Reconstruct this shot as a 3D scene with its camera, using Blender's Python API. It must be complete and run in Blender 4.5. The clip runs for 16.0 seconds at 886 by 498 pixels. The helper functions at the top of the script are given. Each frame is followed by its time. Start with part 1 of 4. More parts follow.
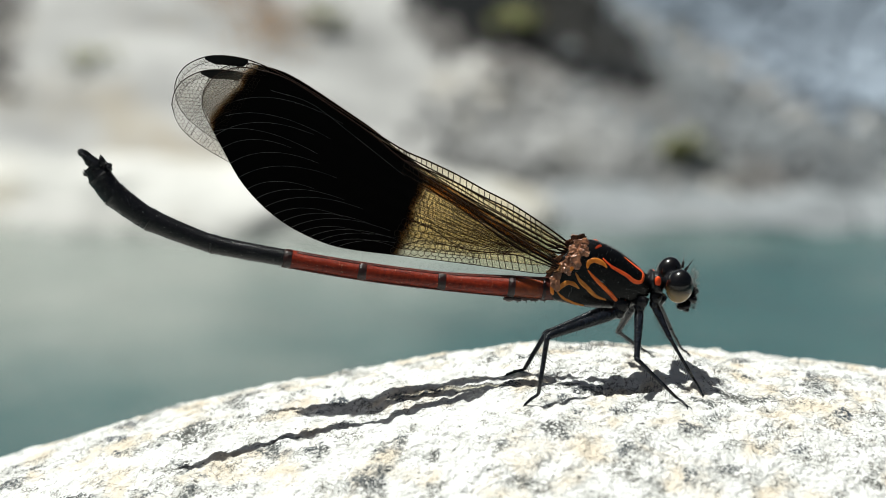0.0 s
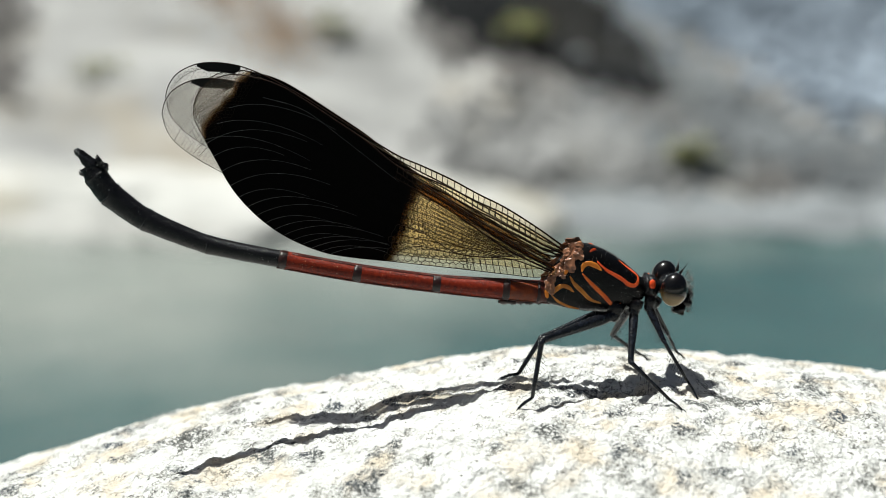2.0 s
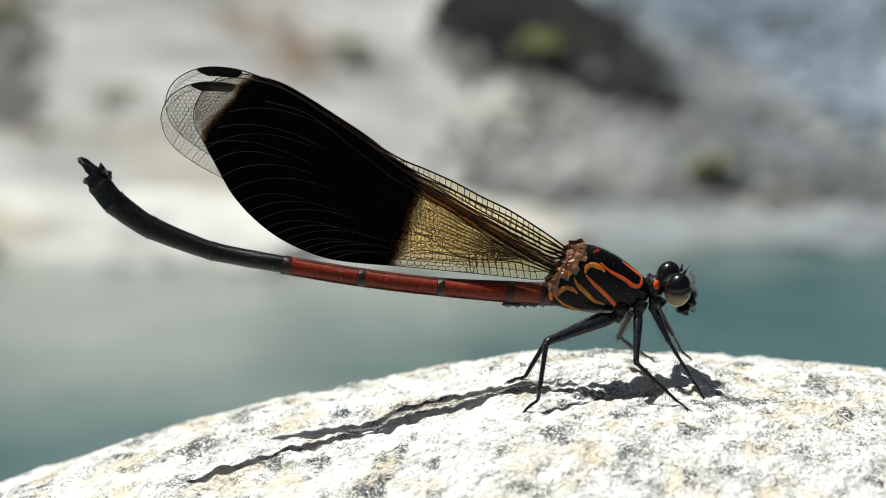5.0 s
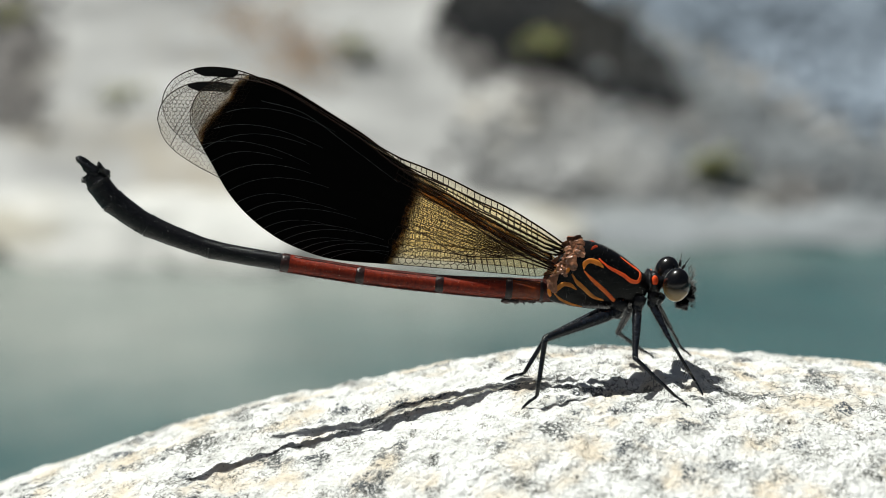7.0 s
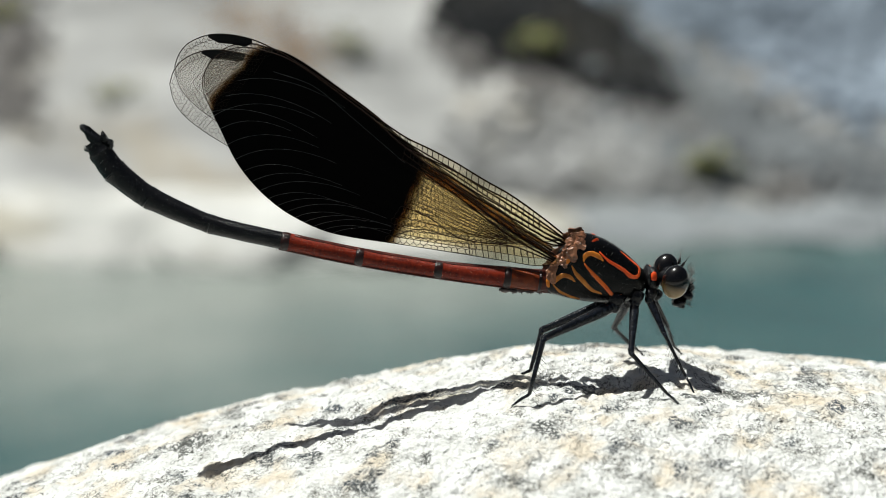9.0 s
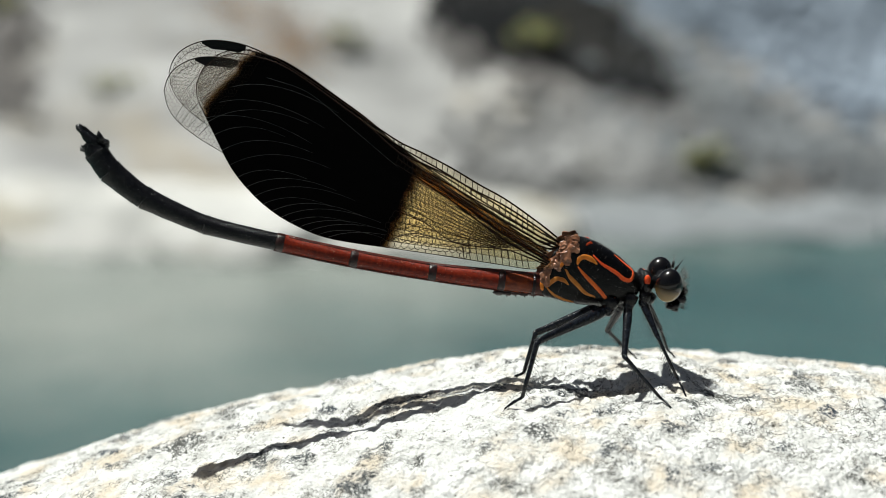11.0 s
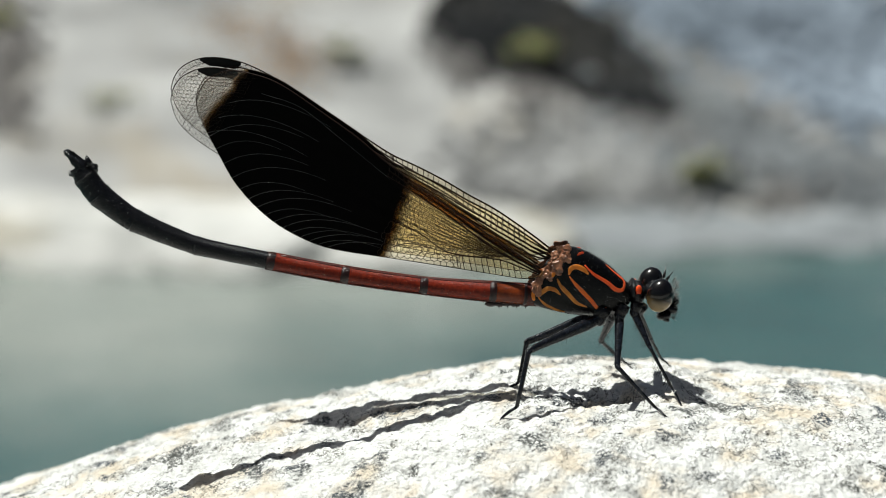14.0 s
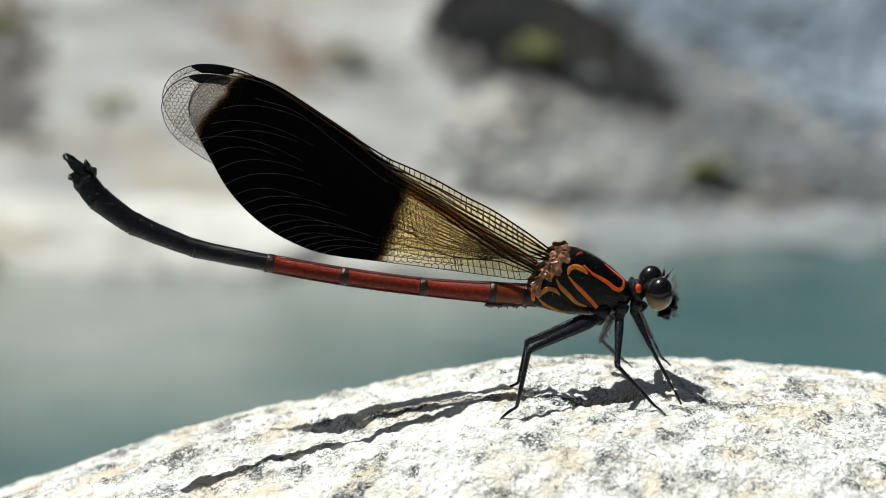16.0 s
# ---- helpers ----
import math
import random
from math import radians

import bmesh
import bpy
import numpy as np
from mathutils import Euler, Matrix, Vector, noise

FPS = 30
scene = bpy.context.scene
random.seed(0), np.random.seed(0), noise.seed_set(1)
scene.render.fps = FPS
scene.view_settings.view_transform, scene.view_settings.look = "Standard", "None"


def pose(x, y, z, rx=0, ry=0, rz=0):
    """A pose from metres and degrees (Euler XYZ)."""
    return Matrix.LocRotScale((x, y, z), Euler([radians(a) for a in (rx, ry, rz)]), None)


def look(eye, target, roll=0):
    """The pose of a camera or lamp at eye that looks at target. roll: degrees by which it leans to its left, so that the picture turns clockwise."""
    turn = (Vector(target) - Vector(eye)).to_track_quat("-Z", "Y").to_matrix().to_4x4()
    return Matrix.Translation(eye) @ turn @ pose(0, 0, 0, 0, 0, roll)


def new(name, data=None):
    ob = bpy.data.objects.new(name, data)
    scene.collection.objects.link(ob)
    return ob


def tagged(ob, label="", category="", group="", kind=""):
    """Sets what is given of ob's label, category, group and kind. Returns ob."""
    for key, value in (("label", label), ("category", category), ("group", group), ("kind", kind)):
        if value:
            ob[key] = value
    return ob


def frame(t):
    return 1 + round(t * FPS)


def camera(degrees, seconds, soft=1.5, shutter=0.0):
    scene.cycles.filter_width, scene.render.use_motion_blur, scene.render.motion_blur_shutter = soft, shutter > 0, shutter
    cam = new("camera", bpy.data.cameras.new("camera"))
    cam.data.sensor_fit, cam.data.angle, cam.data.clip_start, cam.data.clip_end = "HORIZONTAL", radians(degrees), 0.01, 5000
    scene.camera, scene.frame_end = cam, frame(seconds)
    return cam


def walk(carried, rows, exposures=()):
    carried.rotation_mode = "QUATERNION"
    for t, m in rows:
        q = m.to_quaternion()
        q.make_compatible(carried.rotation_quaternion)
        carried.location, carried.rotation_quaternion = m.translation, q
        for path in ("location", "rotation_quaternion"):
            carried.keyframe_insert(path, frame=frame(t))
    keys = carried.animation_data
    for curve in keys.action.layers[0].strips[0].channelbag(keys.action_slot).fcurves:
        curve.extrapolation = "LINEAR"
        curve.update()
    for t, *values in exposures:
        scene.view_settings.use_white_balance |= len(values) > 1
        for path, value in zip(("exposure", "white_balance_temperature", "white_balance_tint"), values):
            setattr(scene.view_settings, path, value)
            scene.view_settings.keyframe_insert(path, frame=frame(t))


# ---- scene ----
MM = 0.001
FOV = 30.0

# ---- camera: hand-held, a hand's width from the insect ----
cam = camera(FOV, 16.0, 0.5)
cam.data.dof.use_dof = True
cam.data.dof.focus_distance = 0.1462
cam.data.dof.aperture_fstop = 25.0
PATH = [
    (0.0, look((-0.00368, -0.14081, 0.04896), (-0.00031, 0.00410, 0.01037), 2.01)),
    (0.5, look((-0.00327, -0.14068, 0.04855), (-0.00005, 0.00435, 0.01040), 1.98)),
    (1.0, look((-0.00232, -0.14102, 0.04892), (0.00008, 0.00398, 0.01060), 1.77)),
    (1.5, look((-0.00216, -0.14116, 0.04876), (0.00019, 0.00391, 0.01069), 1.62)),
    (2.0, look((-0.00218, -0.14115, 0.04876), (0.00024, 0.00396, 0.01085), 1.53)),
    (2.5, look((-0.00213, -0.14135, 0.04888), (0.00009, 0.00380, 0.01111), 1.43)),
    (3.0, look((-0.00198, -0.14148, 0.04874), (0.00005, 0.00378, 0.01139), 1.27)),
    (3.5, look((-0.00153, -0.14160, 0.04848), (-0.00005, 0.00376, 0.01148), 0.81)),
    (4.0, look((-0.00114, -0.14174, 0.04813), (-0.00011, 0.00371, 0.01150), 0.68)),
    (6.5, look((-0.00015, -0.14190, 0.04738), (-0.00012, 0.00368, 0.01123), -0.09)),
    (7.0, look((0.00000, -0.14195, 0.04739), (0.00000, 0.00359, 0.01110), 0.00)),
    (7.5, look((0.00009, -0.14196, 0.04730), (0.00009, 0.00358, 0.01100), -0.10)),
    (8.0, look((0.00018, -0.14178, 0.04738), (0.00024, 0.00370, 0.01081), 0.10)),
    (8.5, look((0.00026, -0.14215, 0.04753), (0.00061, 0.00336, 0.01111), 0.04)),
    (9.0, look((0.00017, -0.14186, 0.04747), (0.00068, 0.00362, 0.01092), 0.06)),
    (11.5, look((0.00038, -0.14206, 0.04846), (0.00127, 0.00326, 0.01130), 0.46)),
    (12.0, look((0.00050, -0.14215, 0.04843), (0.00145, 0.00327, 0.01165), 0.31)),
    (12.5, look((0.00076, -0.14238, 0.04828), (0.00174, 0.00318, 0.01210), 0.27)),
    (13.0, look((0.00075, -0.14226, 0.04820), (0.00173, 0.00335, 0.01217), 0.21)),
    (13.5, look((0.00082, -0.14238, 0.04821), (0.00165, 0.00325, 0.01225), 0.14)),
    (14.0, look((0.00070, -0.14249, 0.04811), (0.00171, 0.00315, 0.01224), 0.21)),
    (14.5, look((0.00072, -0.14249, 0.04811), (0.00167, 0.00315, 0.01222), 0.13)),
    (15.0, look((0.00087, -0.14245, 0.04815), (0.00172, 0.00318, 0.01221), 0.09)),
    (15.5, look((0.00093, -0.14247, 0.04816), (0.00176, 0.00316, 0.01221), -0.02)),
    (16.0, look((0.00120, -0.14251, 0.04809), (0.00180, 0.00315, 0.01228), -0.26)),
]
walk(cam, PATH, [(0.0, 0.42, 6250, 3), (4.0, 0.40, 6250, 3), (6.5, 0.33, 6250, 3), (9.0, 0.29, 6250, 3), (16.0, 0.31, 6250, 3)])

# ---- daylight: high sun from behind the insect ----
SUN_WAY = Vector((-0.31, 0.09, 1.0)).normalized()
world = bpy.data.worlds.new("sky")
scene.world = world
world.use_nodes = True
sky = world.node_tree.nodes.new("ShaderNodeTexSky")
sky.sky_type, sky.sun_disc = "NISHITA", False
sky.sun_elevation = math.asin(SUN_WAY.z)
sky.sun_rotation = math.atan2(SUN_WAY.x, SUN_WAY.y)
sky.dust_density, sky.ozone_density = 5.0, 0.4
world.node_tree.links.new(sky.outputs[0], world.node_tree.nodes["Background"].inputs[0])
world.node_tree.nodes["Background"].inputs[1].default_value = 0.023
lamp = bpy.data.lights.new("sun", "SUN")
lamp.energy, lamp.angle, lamp.color = 5.0, radians(0.53), (1.0, 0.97, 0.92)
sun = new("sun", lamp)
sun.matrix_world = look(SUN_WAY * 20, (0, 0, 0))


# ---- materials ----
def shader(name):
    m = bpy.data.materials.new(name)
    m.use_nodes = True
    t = m.node_tree
    return m, t, t.nodes["Principled BSDF"], t.nodes["Material Output"]


def node(t, kind, **values):
    n = t.nodes.new(kind)
    for key, value in values.items():
        n.inputs[key].default_value = value
    return n


def noise_of(t, co, scale, detail=4.0, rough=0.55):
    n = node(t, "ShaderNodeTexNoise", Scale=scale, Detail=detail, Roughness=rough)
    t.links.new(co, n.inputs["Vector"])
    return n.outputs[0]


def ramp_of(t, fac, stops):
    r = t.nodes.new("ShaderNodeValToRGB")
    e = r.color_ramp.elements
    while len(e) < len(stops):
        e.new(0.5)
    for el, (p, c) in zip(e, stops):
        el.position = p
        el.color = (*c, 1) if len(c) == 3 else c
    t.links.new(fac, r.inputs[0])
    return r.outputs[0]


def mix_of(t, fac, a, b, blend="MIX"):
    n = t.nodes.new("ShaderNodeMix")
    n.data_type, n.blend_type = "RGBA", blend
    for s, v in ((n.inputs[0], fac), (n.inputs[6], a), (n.inputs[7], b)):
        if isinstance(v, bpy.types.NodeSocket):
            t.links.new(v, s)
        else:
            s.default_value = v if isinstance(v, float) else (*v, 1)
    return n.outputs[2]


def coords(t):
    return t.nodes.new("ShaderNodeTexCoord").outputs["Object"]


def bump_on(t, bsdf, height, strength, distance):
    b = node(t, "ShaderNodeBump", Strength=strength, Distance=distance)
    t.links.new(height, b.inputs["Height"])
    t.links.new(b.outputs[0], bsdf.inputs["Normal"])


def speckled(name, dark, light, scale, rough, spec=0.5, relief=0.00002, relief_scale=None, coat=0.0, dust_glints=None):
    """Horn-like cuticle or rough stone: two tones in fine grain over broad patches."""
    m, t, b, _ = shader(name)
    co = coords(t)
    fine = noise_of(t, co, scale, 5)
    broad = noise_of(t, co, scale / 9, 3)
    c1 = ramp_of(t, fine, [(0.3, dark), (0.7, light)])
    c2 = ramp_of(t, broad, [(0.3, (0.75, 0.75, 0.75)), (0.7, (1.1, 1.1, 1.1))])
    c = mix_of(t, 1.0, c1, c2, "MULTIPLY")
    # pale specks for dust and for sun glints on hairs, painted into the colour
    if dust_glints:
        speck = ramp_of(t, noise_of(t, co, 9000, 1), [(0.735, (0, 0, 0)), (0.765, (1, 1, 1))])
        c = mix_of(t, speck, c, dust_glints)
    t.links.new(c, b.inputs["Base Color"])
    b.inputs["Roughness"].default_value = rough
    b.inputs["Specular IOR Level"].default_value = spec
    b.inputs["Coat Weight"].default_value = coat
    bump_on(t, b, noise_of(t, co, relief_scale or scale * 1.5, 3), 0.9, relief)
    return m


def granite(name):
    """Pale sun-bleached granite: white feldspar, buff stains, clusters of grey and black mica."""
    m, t, b, _ = shader(name)
    co = coords(t)
    big = noise_of(t, co, 90, 3)
    mid = noise_of(t, co, 420, 4)
    grain = noise_of(t, co, 1500, 4, 0.65)
    base = ramp_of(t, mid, [(0.3, (0.56, 0.55, 0.525)), (0.46, (0.70, 0.69, 0.665)), (0.62, (0.80, 0.79, 0.77))])
    buff = ramp_of(t, noise_of(t, co, 190, 4), [(0.51, (0, 0, 0)), (0.65, (0.9, 0.9, 0.9))])
    base = mix_of(t, buff, base, (0.66, 0.57, 0.45))
    # thin dark seams round the crystals, gathered in patches
    for scale, where_scale, wide, low, tone in ((900, 230, 0.014, 0.53, 0.10), (1700, 330, 0.020, 0.525, 0.18), (420, 150, 0.006, 0.50, 0.08)):
        seam = ramp_of(t, noise_of(t, co, scale, 5, 0.6), [(0.5 - 2 * wide, (0, 0, 0)), (0.5 - wide, (1, 1, 1)), (0.5 + wide, (1, 1, 1)), (0.5 + 2 * wide, (0, 0, 0))])
        where = ramp_of(t, noise_of(t, co, where_scale, 4), [(low, (0, 0, 0)), (low + 0.09, (0.95, 0.95, 0.95))])
        base = mix_of(t, mix_of(t, 1.0, seam, where, "MULTIPLY"), base, (tone, tone * 0.96, tone * 0.84))
    # clusters of grey and black mica
    patch = ramp_of(t, noise_of(t, co, 240, 4), [(0.58, (0, 0, 0)), (0.62, (1, 1, 1))])
    fleck = ramp_of(t, noise_of(t, co, 3600, 4, 0.7), [(0.45, (0, 0, 0)), (0.51, (1, 1, 1))])
    both = mix_of(t, 1.0, patch, fleck, "MULTIPLY")
    grey = ramp_of(t, big, [(0.35, (0.10, 0.10, 0.09)), (0.65, (0.05, 0.062, 0.08))])
    base = mix_of(t, both, base, grey)
    tiny = ramp_of(t, noise_of(t, co, 2400, 2), [(0.68, (0, 0, 0)), (0.72, (1, 1, 1))])
    base = mix_of(t, tiny, base, (0.14, 0.13, 0.11))
    t.links.new(base, b.inputs["Base Color"])
    b.inputs["Roughness"].default_value = 0.8
    b.inputs["Specular IOR Level"].default_value = 0.3
    h = t.nodes.new("ShaderNodeMath")
    h.operation = "ADD"
    t.links.new(grain, h.inputs[0])
    t.links.new(mid, h.inputs[1])
    bump_on(t, b, h.outputs[0], 1.0, 0.0008)
    return m


def bank_stone(name, dark, light, stain, scale=3.0):
    """River boulder seen far off: mottled stone with lichen stains."""
    m, t, b, _ = shader(name)
    co = coords(t)
    lie = node(t, "ShaderNodeMapping", Rotation=(0.3, 0.75, 0.2), Scale=(0.55, 1.0, 1.6))
    t.links.new(co, lie.inputs["Vector"])
    c = ramp_of(t, noise_of(t, lie.outputs[0], scale * 1.6, 6, 0.55), [(0.32, dark), (0.66, light)])
    s = ramp_of(t, noise_of(t, co, scale, 3), [(0.52, (0, 0, 0)), (0.70, (0.85, 0.85, 0.85))])
    t.links.new(mix_of(t, s, c, stain), b.inputs["Base Color"])
    b.inputs["Roughness"].default_value = 0.85
    b.inputs["Specular IOR Level"].default_value = 0.2
    bump_on(t, b, noise_of(t, co, scale * 8, 5), 0.5, 0.02)
    return m


def water_surface():
    m, t, b, _ = shader("river_water")
    co = coords(t)
    deep = ramp_of(t, noise_of(t, co, 2.6, 4), [(0.3, (0.018, 0.058, 0.062)), (0.7, (0.046, 0.092, 0.092))])
    # paler to the left and far off: the bright bank's reflection painted in
    sep = t.nodes.new("ShaderNodeSeparateXYZ")
    t.links.new(co, sep.inputs[0])
    k = t.nodes.new("ShaderNodeMath")
    k.operation = "MULTIPLY_ADD"
    k.inputs[1].default_value, k.inputs[2].default_value = -0.28, 0.02
    t.links.new(sep.outputs[0], k.inputs[0])
    j = t.nodes.new("ShaderNodeMath")
    j.operation = "ADD"
    t.links.new(noise_of(t, co, 1.1, 4), j.inputs[0])
    t.links.new(k.outputs[0], j.inputs[1])
    away = t.nodes.new("ShaderNodeMath")
    away.operation = "MULTIPLY_ADD"
    away.inputs[1].default_value, away.inputs[2].default_value = 0.34, -0.86
    t.links.new(sep.outputs[1], away.inputs[0])
    i = t.nodes.new("ShaderNodeMath")
    i.operation = "ADD"
    t.links.new(j.outputs[0], i.inputs[0])
    t.links.new(away.outputs[0], i.inputs[1])
    j = i
    bank_sheen = ramp_of(t, j.outputs[0], [(0.40, (0, 0, 0)), (0.80, (0.9, 0.9, 0.9))])
    c = mix_of(t, bank_sheen, deep, (0.22, 0.235, 0.215))
    t.links.new(c, b.inputs["Base Color"])
    b.inputs["Roughness"].default_value = 0.12
    b.inputs["IOR"].default_value = 1.33
    bump_on(t, b, noise_of(t, co, 5, 5, 0.6), 0.5, 0.07)
    return m


def wing_film(name, banded):
    """Wing membrane: amber at the root, clear at the tip and, on the hind wings, a black band between."""
    m, t, b, out = shader(name)
    uv = t.nodes.new("ShaderNodeUVMap")
    uv.uv_map = "wing"
    sep = t.nodes.new("ShaderNodeSeparateXYZ")
    t.links.new(uv.outputs[0], sep.inputs[0])
    wob = noise_of(t, coords(t), 600, 3)

    def frayed(socket):
        n = t.nodes.new("ShaderNodeMath")
        n.operation = "MULTIPLY_ADD"
        n.inputs[1].default_value = 0.04
        t.links.new(wob, n.inputs[0])
        t.links.new(socket, n.inputs[2])
        return n.outputs[0]

    inner, outer = frayed(sep.outputs[0]), frayed(sep.outputs[1])
    tint = ramp_of(t, inner, [(0.1, AMBER[0]), (0.5, AMBER[1]), (0.75, AMBER[2]), (1.0, AMBER[3])])
    clear = node(t, "ShaderNodeBsdfTransparent")
    if banded:
        # brown between the stout veins of the front edge, and where the band fades out
        wide = t.nodes.new("ShaderNodeUVMap")
        wide.uv_map = "width"
        parts = t.nodes.new("ShaderNodeSeparateXYZ")
        t.links.new(wide.outputs[0], parts.inputs[0])
        seam = ramp_of(t, parts.outputs[0], [(0.0, (0.75, 0.6, 0.4)), (0.04, (0.36, 0.18, 0.07)), (0.13, (0.40, 0.21, 0.085)), (0.19, (1, 1, 1))])
        away = ramp_of(t, inner, [(0.51, (0, 0, 0)), (0.53, (1, 1, 1))])
        tint = mix_of(t, 1.0, tint, mix_of(t, away, seam, (1, 1, 1)), "MULTIPLY")
        rim = ramp_of(t, outer, [(0.532, (0.5, 0.3, 0.12)), (0.547, (1, 1, 1))])
        tint = mix_of(t, 1.0, tint, mix_of(t, away, (1, 1, 1), rim), "MULTIPLY")
    t.links.new(tint, clear.inputs[0])
    gloss = node(t, "ShaderNodeBsdfGlossy", Roughness=0.25)
    gloss.inputs[0].default_value = (0.9, 0.85, 0.75, 1)
    film = node(t, "ShaderNodeMixShader")
    film.inputs[0].default_value = 0.015
    t.links.new(clear.outputs[0], film.inputs[1])
    t.links.new(gloss.outputs[0], film.inputs[2])
    # thin horn scatters the sun a little
    glow = node(t, "ShaderNodeBsdfTranslucent")
    t.links.new(mix_of(t, 0.5, tint, (1.0, 0.72, 0.30), "MULTIPLY"), glow.inputs[0])
    lit = node(t, "ShaderNodeMixShader")
    lit.inputs[0].default_value = 0.16
    t.links.new(film.outputs[0], lit.inputs[1])
    t.links.new(glow.outputs[0], lit.inputs[2])
    film = last = lit
    if banded:
        b.inputs["Base Color"].default_value = (0.0012, 0.001, 0.001, 1)
        b.inputs["Roughness"].default_value = 0.6
        b.inputs["Specular IOR Level"].default_value = 0.03
        band = mix_of(t, 1.0, ramp_of(t, inner, [(0.50, (0, 0, 0)), (0.512, (0.35, 0.35, 0.35)), (0.54, (1, 1, 1))]), ramp_of(t, outer, [(0.526, (1, 1, 1)), (0.539, (0, 0, 0))]), "MULTIPLY")
        last = node(t, "ShaderNodeMixShader")
        t.links.new(band, last.inputs[0])
        t.links.new(film.outputs[0], last.inputs[1])
        t.links.new(b.outputs[0], last.inputs[2])
    t.links.new(last.outputs[0], out.inputs[0])
    return m


def eye_gloss():
    """Compound eye: black above, smoky brown below, painted lighter there for light off the rock."""
    m, t, b, _ = shader("glossy_compound_eye")
    sep = t.nodes.new("ShaderNodeSeparateXYZ")
    t.links.new(coords(t), sep.inputs[0])
    k = t.nodes.new("ShaderNodeMath")
    k.operation = "MULTIPLY_ADD"
    k.inputs[1].default_value, k.inputs[2].default_value = 300, 0.5
    t.links.new(sep.outputs[2], k.inputs[0])
    c = ramp_of(t, k.outputs[0], [(0.10, (0.30, 0.22, 0.11)), (0.30, (0.17, 0.11, 0.042)), (0.44, (0.03, 0.018, 0.008)), (0.54, (0.003, 0.0025, 0.0025))])
    t.links.new(c, b.inputs["Base Color"])
    b.inputs["Roughness"].default_value = 0.24
    b.inputs["Specular IOR Level"].default_value = 0.25
    b.inputs["Coat Weight"].default_value, b.inputs["Coat Roughness"].default_value = 0.55, 0.13
    return m


